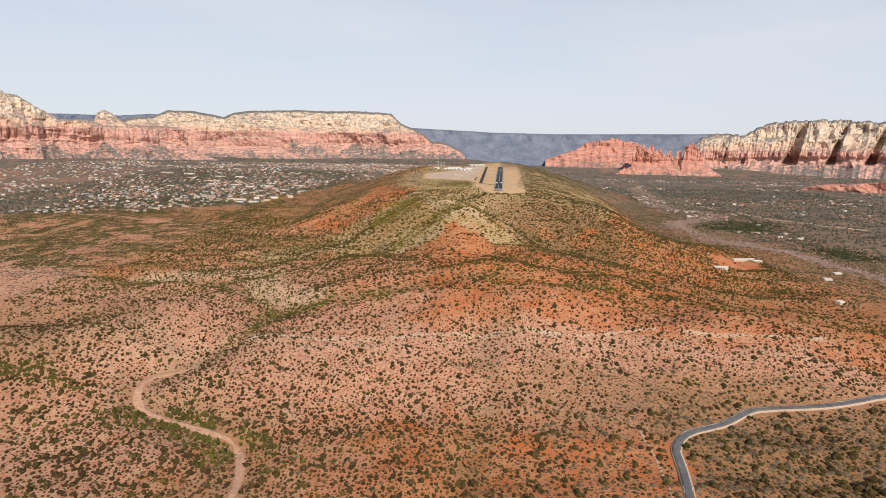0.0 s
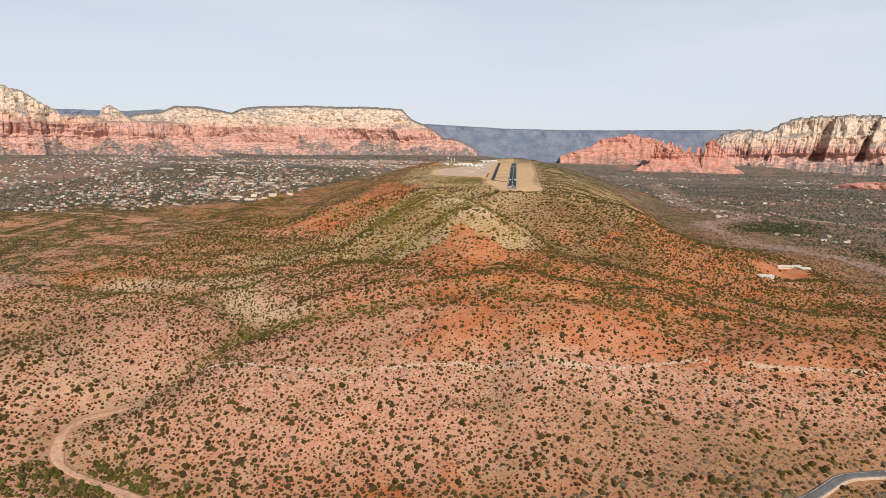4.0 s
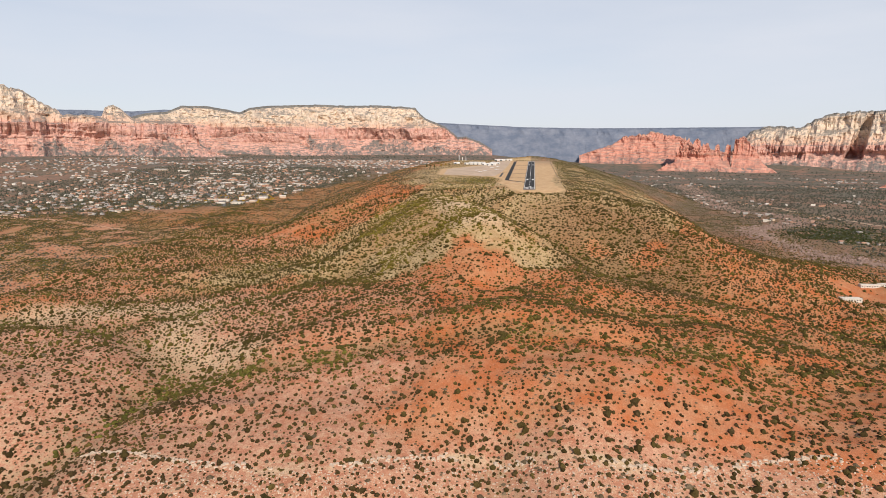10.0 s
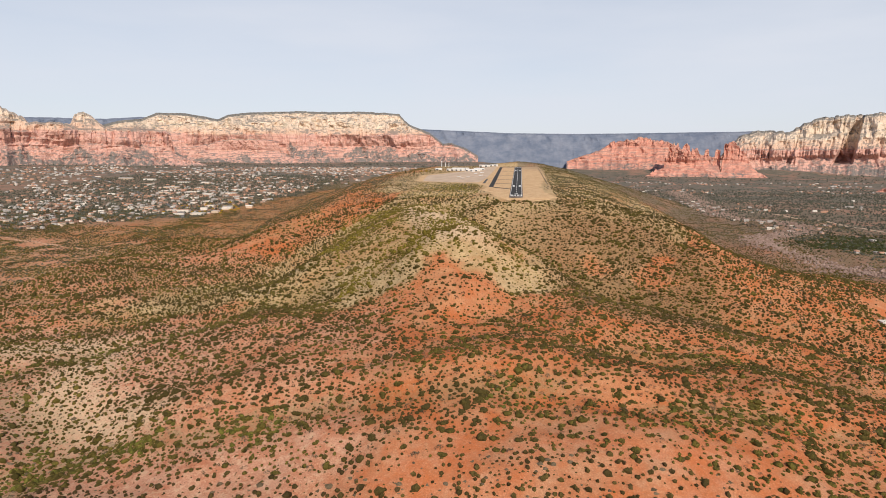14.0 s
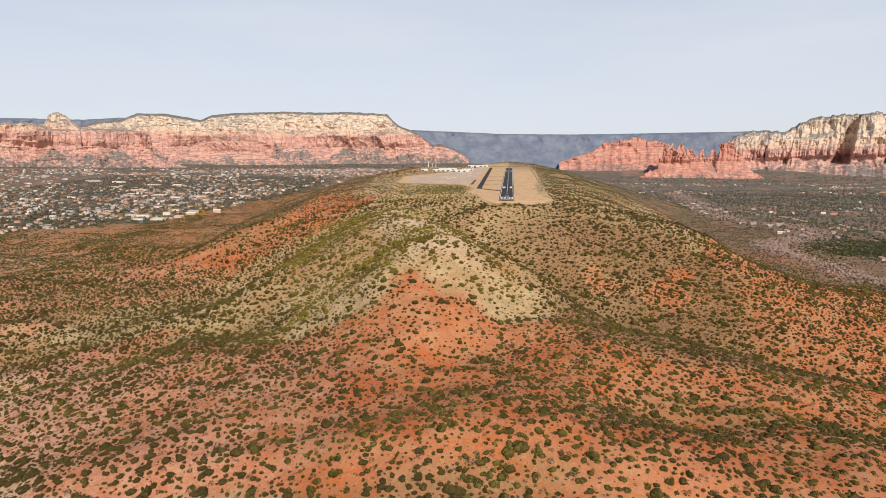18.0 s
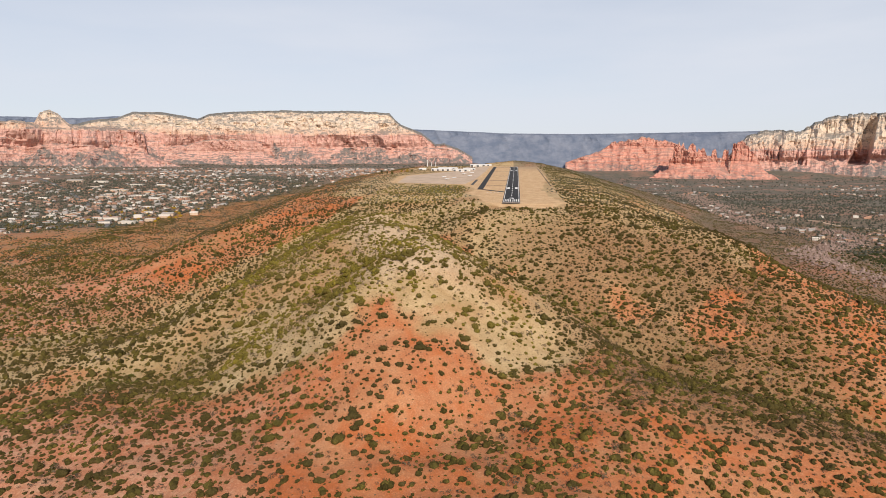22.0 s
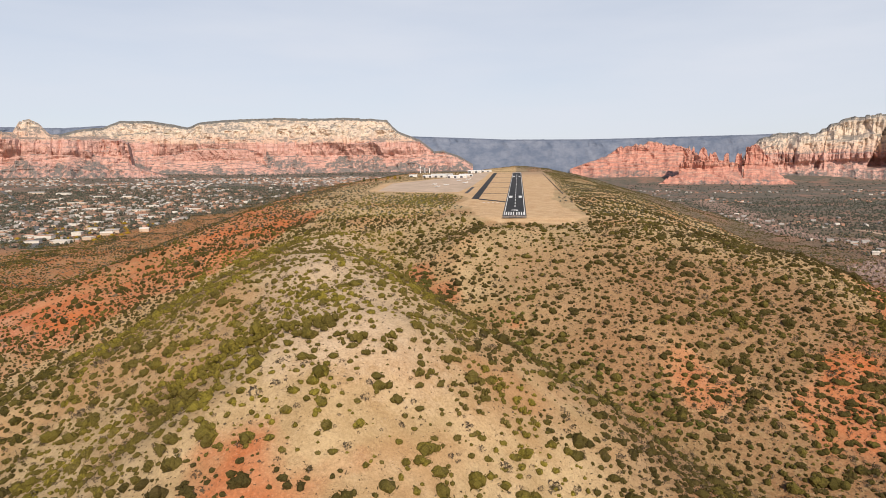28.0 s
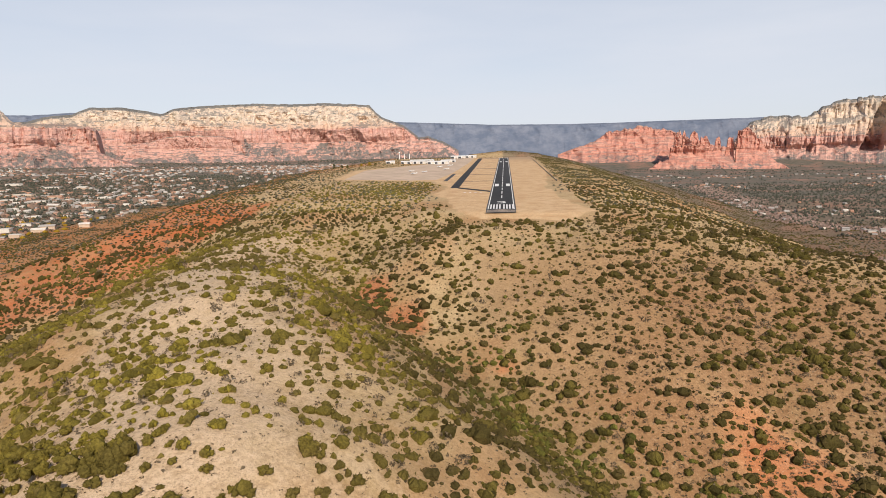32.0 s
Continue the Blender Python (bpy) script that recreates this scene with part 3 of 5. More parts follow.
    veg = np.clip(veg + 0.3 * wob + ease(-280, -380, x) * ease(-460, -380, y) * ease(-20, -110, y + 0.35 * (x + 420)) * (1.6 * fbm(x / 75, y / 34, 3, 37) - 0.35) + 0.8 * ease(-250, -330, x) * ease(-60, 20, y + 0.35 * (x + 420)) + 0.35 * ease(-740, -800, y), 0, 1) * ease(-2, 30, d)
    wood = 0.85 * ease(420, 720, np.hypot(x - 60, (y + 120) * 0.6) + 100 * ease(0, 200, x)) * ease(-450, -200, y) * ease(60, 110, hill)
    town = y - np.interp(x, [-1500, -1115, -900, -650, -600, -470, -350], [-40, -10, 66, 250, 445, 837, 1200])
    wood = np.where(x < 0, wood * ease(-60, 40, town + 25 * wob), wood)
    wood = np.maximum(wood, 0.9 * ease(270, 350, x + 30 * wob) * ease(-60, 20, y + 30 * wob))
    veg = np.clip(veg + 0.4 * ease(-300, -420, x + 30 * wob) * ease(-460, -400, y + 20 * wob) * ease(60, -40, town) * ease(45, 70, redw), 0, 1)
    heath = ease(-280, -380, x + 30 * wob) * ease(-460, -380, y) * ease(0, -60, town) * ease(-20, -110, y + 0.35 * (x + 420) + 30 * wob)
    pink = np.maximum(pink, 0.5 * heath)
    clear = np.hypot(x - 412, (y + 185) * 1.2) + 25 * wob
    wood, veg = wood * ease(40, 75, clear), veg * ease(30, 60, clear)
    wood = np.maximum(wood, ease(1000, 1150, y)) * (0.75 + 0.25 * ease(400, 1100, np.hypot(x, y)))
    brown = (0.62 + 0.38 * ease(30, 100, x + 20 * wob) * ease(-80, -150, y + 20 * wob)) * ease(-40, 20, x + 0.25 * (y + 150) + 22 * wob) * ease(-420, -340, y + 12 * wob) * ease(-25, -110, y + 20 * wob) * ease(0.65, 1.15, patch) * ease(260, 160, x + 25 * wob) + 0.5 * ease(190, 330, x + 40 * wob) * ease(-700, -560, y) * ease(-330, -420, y) + 0.6 * ease(-10, 60, x + 12 * wob) * ease(-680, -720, y + 20 * wob) * ease(-820, -750, y + 30 * wob)
    brown = brown + 1.0 * ease(125, 165, x + 15 * wob) * ease(-720, -765, y + 20 * wob)
    brown = np.clip(brown + 0.6 * ease(-300, -420, x + 30 * wob) * ease(-560, -640, y), 0, 1)
    bare = ease(3, -3, outside(x, y, PAD) + 5 * wob)
    me = mesh_of("ground", np.stack([x, y, z], -1).reshape(-1, 3), grid_faces(len(xs), len(ys)), SOIL, True,
                 {"tan": tan, "pink": np.clip(pink, 0, 1), "pale": pale, "veg": veg, "bare": bare, "wood": wood, "brown": brown})
    tagged(new("ground", me), "red and tan desert ground with low scrub", "ground", kind="structure")


RED_WEST = [(-232, 45, 0), (-262, -10, 0), (-320, -58, 0), (-380, -100, 0)]
RED_PATCHES = [(98, -192, 24, 1.0), (134, -205, 34, 1.1), (222, -80, 10, 1.0), (-60, -106, 9, 0.6), (-40, -128, 9, 0.7), (0, -157, 10, 1.2)]
VEG_LINES = [(GULLY_EAST, 27, 0.55), (GULLY_FRONT, 13, 1.0), (GULLY_LOW, 16, 1.0), (GULLY_LOWER, 10, 0.9), (GULLY_WEST, 55, 0.45), (GULLY_SIDE, 14, 0.9), (WASH, 26, 0.8), (GULLY_MID, 16, 0.7)]
PAD = [(-12, -24), (40, -30), (56, -8), (44, 70), (38, 150), (52, 300), (56, 500), (58, 860), (-70, 900), (-130, 640), (-215, 480), (-195, 290), (-75, 240), (-50, 175), (-56, 100), (-40, 70), (-30, -8)]
land()


# ---- far rock formations ----
EYE = np.array((4.0, -790.0, 63.0))


def pillars(u, width, seed):
    """Uneven upright columns along u: their rounding (0 in the cracks, 1 in the middle) and a share of their own for each."""
    p = u / width + 0.5 * fbm(u / (width * 2.3), u * 0, 2, seed)
    i = np.floor(p)
    own = np.modf(np.abs(np.sin(i * 12.9898 + seed * 7.233) * 43758.5453))[0]
    return np.sqrt(np.maximum(1 - (2 * (p - i) - 1) ** 2 * 0.98, 0)), own


def cliffs(name, line, seed, label, red=175.0, talus=0.22, fins=1.0, width=75.0, rock=None, back=500.0, cap=0.03, lean=0.35, clefts=(), shift=1.0, spiky=0.03, wooded=0.0, fan=1.0, steep=0.10, stairs=0.65, ledge=1.0, cones=0.7, folds=1.0):
    """A cliffed mountain front along (x, y, top, foot) rows: terraced talus, upright red walls, ledged pale walls and a summit, all in level beds."""
    rows = np.array(line, float)
    rows[:, :2] = EYE[:2] + (rows[:, :2] - EYE[:2]) * shift
    rows[:, 2:] = EYE[2] + (rows[:, 2:] - EYE[2]) * shift
    run = np.concatenate([[0], np.cumsum(np.hypot(*np.diff(rows[:, :2], axis=0).T))])
    u = np.arange(0, run[-1], 5.0)
    px, py, top, foot = (np.interp(u, run, rows[:, i]) for i in range(4))
    full = top.max() - foot.min()
    block, own = pillars(u, width * 0.45, seed + 3)
    top = top + np.maximum(top - foot, 0) * spiky * (1.2 * (own - 0.5) + 0.5 * (block - 0.8) + fbm(u / 24, u * 0, 3, seed))
    limit = np.maximum((top - foot) / full, 0.01)[None]
    line_ = np.clip((EYE[2] + (red - EYE[2]) * shift - foot) / full, talus + 0.1, 0.97)[None]  # where red turns pale
    a, b, c = np.linspace(0, 1, 15)[:-1, None], np.linspace(0, 1, 19)[:-1, None], np.linspace(0, 1, 23)[:, None]
    R = np.vstack([a * talus + 0 * line_, talus + b * (line_ - talus), line_ + c * (1 - cap - line_)])
    V = np.minimum(R, limit - cap * np.minimum(1, limit * 2))
    k4 = np.linspace(0, 1, 5)[1:, None]
    V = np.vstack([V, V[-1:] + k4 * (limit - V[-1:])])
    U = np.broadcast_to(u, V.shape)
    Ub = U + 14 * fbm(U / 90, V * 6, 2, seed + 12)
    b1, r1 = pillars(Ub, width, seed)
    b2, r2 = pillars(Ub, width * 0.40, seed + 1)
    b3, r3 = pillars(Ub, width * 0.17, seed + 2)
    # terraced talus
    t = np.clip(V / talus, 0, 1) * 5 + 0.9 * fbm(U / 120, V * 3, 3, seed + 9) * ease(0, 0.2, V / talus)
    stair = (np.floor(t) + ease(0.15, 0.62, t - np.floor(t))) / 5
    set_ = 1.35 * talus * ((1 - stairs) * np.clip(V / talus, 0, 1) + stairs * np.clip(stair, 0, 1))
    # upright walls broken by ledges that each column meets at a height of its own
    red = np.broadcast_to(line_, V.shape)
    set_ = set_ + steep * np.clip(V - talus, 0, red - talus) + lean * np.maximum(V - red, 0)
    pale = 1 - red
    for n, (at, deep, own, amp) in enumerate(((talus + 0.35 * (red - talus), 0.035, r2, 0.14), (talus + 0.7 * (red - talus), 0.04, r1, 0.22), (red, 0.09, r1, 0.03), (red + 0.2 * pale, 0.06, r2, 0.07), (red + 0.42 * pale, 0.09, r1, 0.12),
                                              (red + 0.62 * pale, 0.07, r2, 0.10), (red + 0.82 * pale, 0.10, r1, 0.08))):
        at = at + amp * (own - 0.5) + 0.02 * fbm(U / 60, U * 0, 2, seed + 60 + n)
        share = np.clip(0.55 + 1.1 * vnoise(U / 150, U * 0, seed + 50 + n), 0.15, 1.5)
        set_ = set_ + ledge * deep * share * ease(at - 0.012, at + 0.012, V)
    wall = ease(0.75 * talus, talus * 1.25, V)
    cone = 1 - np.sqrt((1 - b1 * b1) / 0.98)
    set_ = set_ - 0.07 * cones * cone * cone * np.clip(1 - V / talus, 0, 1)
    big = fbm(U / 300 + 0.5 * V, V * full / 420, 4, seed + 20, True)
    pale_wall = ease(red, red + 0.1, V)
    set_ = set_ - 0.36 * folds * (big - 0.2) * (0.7 + 0.3 * V) - fins * wall * (1 - 0.6 * pale_wall) * (0.085 * b1 * (0.4 + 0.8 * r1) + 0.05 * b2 * (0.4 + 0.9 * r2) + 0.018 * b3 * (0.4 + r3))
    set_ = set_ - (1 - wall) * (0.05 * cones * cone * cone * np.clip(V / talus * 2, 0, 1) + 0.06 * ledge * fbm(U / 45, V * full / 60, 3, seed + 25, True)) - pale_wall * 0.16 * min(1, 0.2 + ledge) * (fbm(U / 85, V * full / 75, 4, seed + 27, True) - 0.2) + ledge * 0.012 * fbm(U / 14, V * 30, 2, seed + 26)
    summit = np.zeros_like(V)
    summit[-4:] = k4
    set_ = (set_ + 0.14 * summit) * full
    for cx, deep, wide in clefts:
        gap = (px[None] / shift - cx - 70 * (V - 0.35)) / (wide * (1.35 - V))
        set_ = set_ + deep * ease(-1.1, -0.85, gap) * ease(1.1, 0.85, gap) * ease(0.05, 0.12, V) * (1 - 0.75 * V)
    dx, dy = px - EYE[0], py - EYE[1]
    far = np.hypot(dx, dy)
    X, Y = px[None] + dx / far * set_, py[None] + dy / far * set_
    Z = EYE[2] + (foot[None] + V * full - EYE[2]) * (far + set_) / far
    Z[0] -= 95  # the foot runs out under the valley floor
    X[0], Y[0] = X[0] - dx / far * 170, Y[0] - dy / far * 170
    # the top runs back and comes down behind
    tail = [(back * 0.3, 0.99), (back, 0.85), (back * 1.1, 0.0)]
    lastX, lastY, lastZ = X[-1], Y[-1], Z[-1]
    X = np.vstack([X] + [lastX + dx / far * s for s, _ in tail])
    Y = np.vstack([Y] + [lastY + dy / far * s for s, _ in tail])
    Z = np.vstack([Z] + [foot + (lastZ - foot) * f - 20 * (f == 0) for _, f in tail])
    # strata: 0.5 where red turns pale
    strat = np.where(V < red, V / red * 0.5, 0.5 + (V - red) / np.maximum(1 - red, 0.02) * 0.5)
    # woods fill the wedges between the bare fans of the talus
    fan_at = U / (3.4 * width) + 0.6 * fbm(U / 420, U * 0, 2, seed + 70)
    wedge = np.abs(2 * (fan_at - np.floor(fan_at)) - 1) ** 2.6
    reach = talus * fan * (0.2 + 0.42 * wedge + 0.55 * fbm(U / 75, V * full / 40, 4, seed + 71))
    reach = reach * np.minimum(1, 0.6 * limit / talus)
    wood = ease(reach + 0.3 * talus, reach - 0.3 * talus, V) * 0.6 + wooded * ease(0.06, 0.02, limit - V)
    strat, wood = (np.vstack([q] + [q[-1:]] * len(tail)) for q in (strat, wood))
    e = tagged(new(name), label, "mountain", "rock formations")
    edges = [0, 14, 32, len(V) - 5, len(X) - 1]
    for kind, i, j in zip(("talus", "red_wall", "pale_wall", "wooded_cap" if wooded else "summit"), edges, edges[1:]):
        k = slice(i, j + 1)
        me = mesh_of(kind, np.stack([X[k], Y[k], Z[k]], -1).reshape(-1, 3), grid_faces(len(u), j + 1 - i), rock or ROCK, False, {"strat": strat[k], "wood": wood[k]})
        mesh_part(kind, me, e)
    return e


cliffs("butte", [(-3000, 1250, 330, 10), (-2800, 1450, 370, 10), (-2640, 1600, 360, 10), (-2568, 1668, 351, 12), (-2505, 1733, 308, 14), (-2439, 1798, 250, 14), (-2405, 1830, 208, 14), (-2330, 1895, 202, 10),
                 (-2270, 1948, 205, 8), (-2252, 1962, 250, 8), (-2219, 1990, 258, 8), (-2190, 2014, 232, 8), (-2150, 2045, 186, 4), (-1990, 2160, 178, -4), (-1915, 2207, 168, -6), (-1893, 2222, 152, -6),
                 (-1888, 2225, 48, -10), (-1850, 2250, 26, -14), (-1800, 2284, 4, -18), (-1750, 2316, -24, -22)],
       3, "cream and red sandstone butte above a long red cliff", red=168, talus=0.24, back=260, spiky=0.035, lean=0.8, fan=1.3)
cliffs("mesa_mountain", [(-2800, 2500, 226, 10), (-2633, 2669, 226, 8), (-2560, 2724, 253, 8), (-2447, 2804, 270, 6), (-2379, 2849, 308, 2), (-2242, 2935, 310, -4), (-2099, 3018, 285, -4), (-2055, 3042, 272, -5),
                         (-1991, 3075, 305, -6), (-1848, 3146, 323, -8), (-1544, 3275, 335, -10), (-1273, 3368, 330, -16), (-1142, 3406, 338, -18), (-874, 3470, 318, -18), (-836, 3478, 272, -16), (-797, 3486, 243, -16),
                         (-659, 3509, 184, -14), (-600, 3518, 140, -12), (-560, 3524, 104, -12), (-500, 3531, 112, -12), (-470, 3534, 98, -12), (-399, 3541, 74, -12), (-298, 3550, 14, -12)],
       41, "long flat-topped mountain of cream and red cliffs", red=172, talus=0.30, back=120, shift=0.955, width=95, cap=0.05, spiky=0.008, wooded=1.0, lean=0.9, fan=1.5)
cliffs("red_bench", [(-2120, 2730, 10, -2), (-2085, 2745, 84, -4), (-1990, 2790, 104, -6), (-1900, 2850, 132, -6), (-1760, 2900, 136, -8), (-1640, 2950, 130, -10), (-1590, 2965, 116, -10), (-1584, 2968, 44, -12), (-1540, 2980, 24, -18), (-1480, 2994, 0, -22), (-1420, 3006, -30, -26)],
       67, "red sandstone bench below the mountain", red=130, talus=0.45, back=150, width=45)
cliffs("red_peak", [(335, 3447, -22, -40), (392, 3442, -3, -42), (541, 3426, 47, -45), (600, 3418, 80, -46), (631, 3414, 111, -48), (739, 3396, 125, -50), (834, 3378, 144, -52), (932, 3357, 123, -54), (1019, 3337, 89, -56),
                    (1087, 3320, 66, -56), (1160, 3300, 40, -56), (1300, 3260, 0, -58)],
       83, "stepped red sandstone peak", red=150, talus=0.66, back=100, rock=ROCK_RED, lean=0.5, shift=0.96, spiky=0.07, width=55, fan=0.3, steep=0.5)
def jagged(line, period, deep, seed):
    """The same line with narrow gaps cut between its towers."""
    rows = np.array(line, float)
    run = np.concatenate([[0], np.cumsum(np.hypot(*np.diff(rows[:, :2], axis=0).T))])
    u = np.arange(0, run[-1], 6.0)
    cols = [np.interp(u, run, rows[:, i]) for i in range(4)]
    gaps = np.abs(fbm(u / period, u * 0, 2, seed))
    cols[2] = cols[2] - np.maximum(cols[2] - cols[3], 0) * deep * ease(0.16, 0.02, gaps) * (0.5 + 0.5 * vnoise(u / 70, u * 0, seed + 1))
    return np.stack(cols, -1)


cliffs("spire_ridge", jagged([(735, 2844, -112, -104), (780, 2836, -84, -104), (820, 2829, -40, -104), (850, 2823, 10, -102), (872, 2817, 80, -96), (888, 2812, 74, -96), (905, 2808, 90, -96), (925, 2803, 88, -96), (945, 2798, 74, -96), (965, 2793, 80, -96), (990, 2786, 76, -96),
                             (1015, 2780, 60, -95), (1034, 2774, 64, -92), (1060, 2766, 62, -90), (1089, 2758, 78, -88), (1120, 2748, 66, -86), (1144, 2740, 78, -85), (1197, 2723, 84, -83), (1250, 2704, 70, -92), (1275, 2694, 10, -96), (1310, 2680, -52, -99), (1360, 2660, -86, -102), (1400, 2644, -116, -106)], 40, 1.0, 99),
       97, "cluster of red sandstone spires", red=120, talus=0.42, back=60, rock=ROCK_RED, fins=1.2, stairs=0.12, cones=0.1, spiky=0.13, width=40, cap=0.02, fan=0.4, steep=0.2)
cliffs("pale_cliff_mountain", [(1300, 3255, 10, -72), (1362, 3237, 80, -74), (1404, 3223, 142, -74), (1494, 3190, 176, -72), (1612, 3144, 172, -68), (1678, 3117, 166, -64), (1722, 3097, 210, -62), (1797, 3063, 243, -58), (1915, 3006, 258, -54),
                        (2028, 2947, 262, -52), (2189, 2855, 254, -48), (2358, 2749, 238, -44), (2600, 2560, 240, -40), (2900, 2300, 220, -40)],
       121, "cream and red cliffs with deep shaded clefts", red=58, talus=0.2, back=120, fins=1.5, width=60, clefts=((1945, 230, 34), (2150, 150, 18), (2330, 200, 20), (2480, 110, 9), (1690, 35, 9)), shift=0.98, lean=1.0, spiky=0.03, wooded=0.7, cap=0.06, stairs=0.2, cones=0.2, fan=0.8, steep=0.2)
cliffs("red_ridge", [(1300, 1566, -118, -126), (1344, 1542, -84, -126), (1424, 1495, -66, -128), (1475, 1462, -66, -128), (1582, 1388, -46, -130), (1760, 1250, -40, -130), (1950, 1080, -70, -130)],
       143, "low dark red sandstone ridge", red=-40, talus=0.35, back=90, rock=ROCK_RED, width=45, fan=0.4)

# the blue of far haze is mixed into the rim's own colours
RIM = Mat("hazed_wooded_rim", 0.95)
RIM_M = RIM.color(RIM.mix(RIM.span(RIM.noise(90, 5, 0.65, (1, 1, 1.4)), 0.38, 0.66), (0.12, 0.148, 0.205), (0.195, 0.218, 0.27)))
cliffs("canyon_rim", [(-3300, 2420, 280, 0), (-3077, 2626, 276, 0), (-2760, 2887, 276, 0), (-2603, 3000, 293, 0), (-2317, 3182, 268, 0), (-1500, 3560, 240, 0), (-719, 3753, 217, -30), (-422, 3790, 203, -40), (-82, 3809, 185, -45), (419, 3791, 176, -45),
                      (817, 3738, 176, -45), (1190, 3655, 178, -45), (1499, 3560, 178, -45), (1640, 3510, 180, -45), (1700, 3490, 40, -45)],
       161, "distant wooded canyon rim with haze blue in its colour", red=120, talus=0.5, back=30, rock=RIM_M, lean=0.9, fins=0.0, ledge=0.3, stairs=0.0, cones=0.0, steep=0.9, shift=0.93, spiky=0.004, width=160, folds=0.4)
# ---- the airfield on the mesa ----
def rise(y, lift=0.0):
    return SLOPE * y + lift


def slab(name, corners, thick, lift, mat, parent=None, label=""):
    """A thin paved sheet on the airfield's plane from plan corners."""
    bm = bmesh.new()
    f = bm.faces.new([bm.verts.new((x, y, rise(y, lift))) for x, y in corners])
    if f.normal.z < 0 or True:
        f.normal_update()
        if f.normal.z < 0:
            f.normal_flip()
    got = bmesh.ops.extrude_face_region(bm, geom=[f])["geom"]
    for v in got:
        if isinstance(v, bmesh.types.BMVert):
            v.co.z += thick
    return part(name, bm, mat, parent, label)


def rect(x0, x1, y0, y1):
    return [(x0, y0), (x1, y0), (x1, y1), (x0, y1)]


HALF, LONG = 8.4, 860.0
runway = tagged(slab("runway", rect(-HALF - 1.2, HALF + 1.2, -1, LONG + 1), 0.10, 0.02, TAR_OLD), "black asphalt runway with white markings", "runway", kind="structure")
slab("runway_surface", rect(-HALF, HALF, 0, LONG), 0.03, 0.12, TAR, runway)
for end, sgn in ((0, 1), (LONG, -1)):
    for i in range(8):
        x0 = (-7.1 + 1.95 * i + (0.55 if i > 3 else -0.15))
        slab("threshold_stripe", rect(x0, x0 + 1.0, *sorted((end + sgn * 3, end + sgn * 27))), 0.01, 0.154, PAINT, runway)
    for s in (-1, 1):
        slab("aiming_mark", rect(*sorted((s * 3.4, s * 7.0)), *sorted((end + sgn * 172, end + sgn * 200))), 0.01, 0.154, PAINT, runway)
for s in (-1, 1):
    slab("edge_line", rect(*sorted((s * 8.0, s * 8.6)), 1, LONG), 0.01, 0.154, PAINT, runway)
y = 68.0
while y < LONG - 75:
    slab("centre_dash", rect(-0.4, 0.4, y, y + 20), 0.01, 0.154, PAINT, runway)
    y += 33.4
num = bpy.data.curves.new("runway_number", "FONT")
num.body, num.size, num.align_x, num.extrude = "3", 17, "CENTER", 0.02
num.materials.append(PAINT)
number = new("runway_number", num)
number.parent = runway
number.matrix_basis = pose(0, 34, rise(34, 0.18), math.degrees(math.atan(SLOPE)))
pad = tagged(slab("blast_pad", rect(-9.3, 9.3, -15, -1.2), 0.08, 0.02, TAR_OLD), "grey paved end strip with pale chevrons", "pavement", kind="structure")
for y0 in (-14.5, -10.0, -5.5):
    slab("chevron", [(-9, y0), (0, y0 + 3.2), (9, y0), (9, y0 + 1.6), (0, y0 + 4.8), (-9, y0 + 1.6)], 0.01, 0.104, APRON, pad)
for x0 in (-31, -26.5, -22, -17.5):
    m = tagged(slab("ground_marker", rect(x0 - 0.9, x0 + 0.9, 115.5, 117.5), 0.12, 0.02, PAINT), "round white marker on bare tan ground", "marker", "row of ground markers")

taxi = tagged(slab("taxiway", [(-47.3, 163), (-39.4, 160), (-43.5, 850), (-51.5, 850)], 0.08, 0.02, TAR), "dark asphalt taxiway beside the runway", "taxiway", kind="structure")
for x0, y0, x1, y1, w in ((-39.6, 160.5, -9.8, 124, 11), (-40.6, 239, -9.8, 239, 4), (-41.2, 345, -9.8, 345, 3), (-42, 470, -9.8, 470, 4), (-43, 640, -9.8, 640, 4), (-43.6, 830, -9.8, 830, 8)):
    slab("taxi_link", [(x0, y0 - w / 2), (x1, y1 - w / 2), (x1, y1 + w / 2), (x0, y0 + w / 2)], 0.08, 0.02, TAR, taxi)
tagged(slab("old_strip", [(-62.5, 246), (-58, 246), (-58.4, 365), (-62.5, 365)], 0.06, 0.02, TAR_OLD), "short dark asphalt strip", "pavement", kind="structure")
tagged(slab("apron", [(-72, 268), (-64, 380), (-60, 640), (-62, 880), (-118, 880), (-128, 640), (-200, 470), (-182, 292), (-100, 262)], 0.05, 0.015, APRON), "pale tan aircraft apron", "pavement", kind="structure")


def gable_bm(w, d, h, ridge, over=0.5, thick=0.25):
    """A pitched roof over a w by d box whose walls are h high; the ridge runs along x."""
    bm = bmesh.new()
    a, b = w / 2 + over, d / 2 + over
    ring = []
    for x in (-a, a):
        ring.append([bm.verts.new((x, yy, zz)) for yy, zz in ((-b, h - 0.1), (0, h + ridge), (b, h - 0.1), (b, h - 0.1 + thick), (0, h + ridge + thick), (-b, h - 0.1 + thick))])
    for i in range(6):
        j = (i + 1) % 6
        bm.faces.new((ring[0][i], ring[1][i], ring[1][j], ring[0][j]))
    bm.faces.new(ring[0][::-1]), bm.faces.new(ring[1])
    bmesh.ops.recalc_face_normals(bm, faces=bm.faces)
    return bm


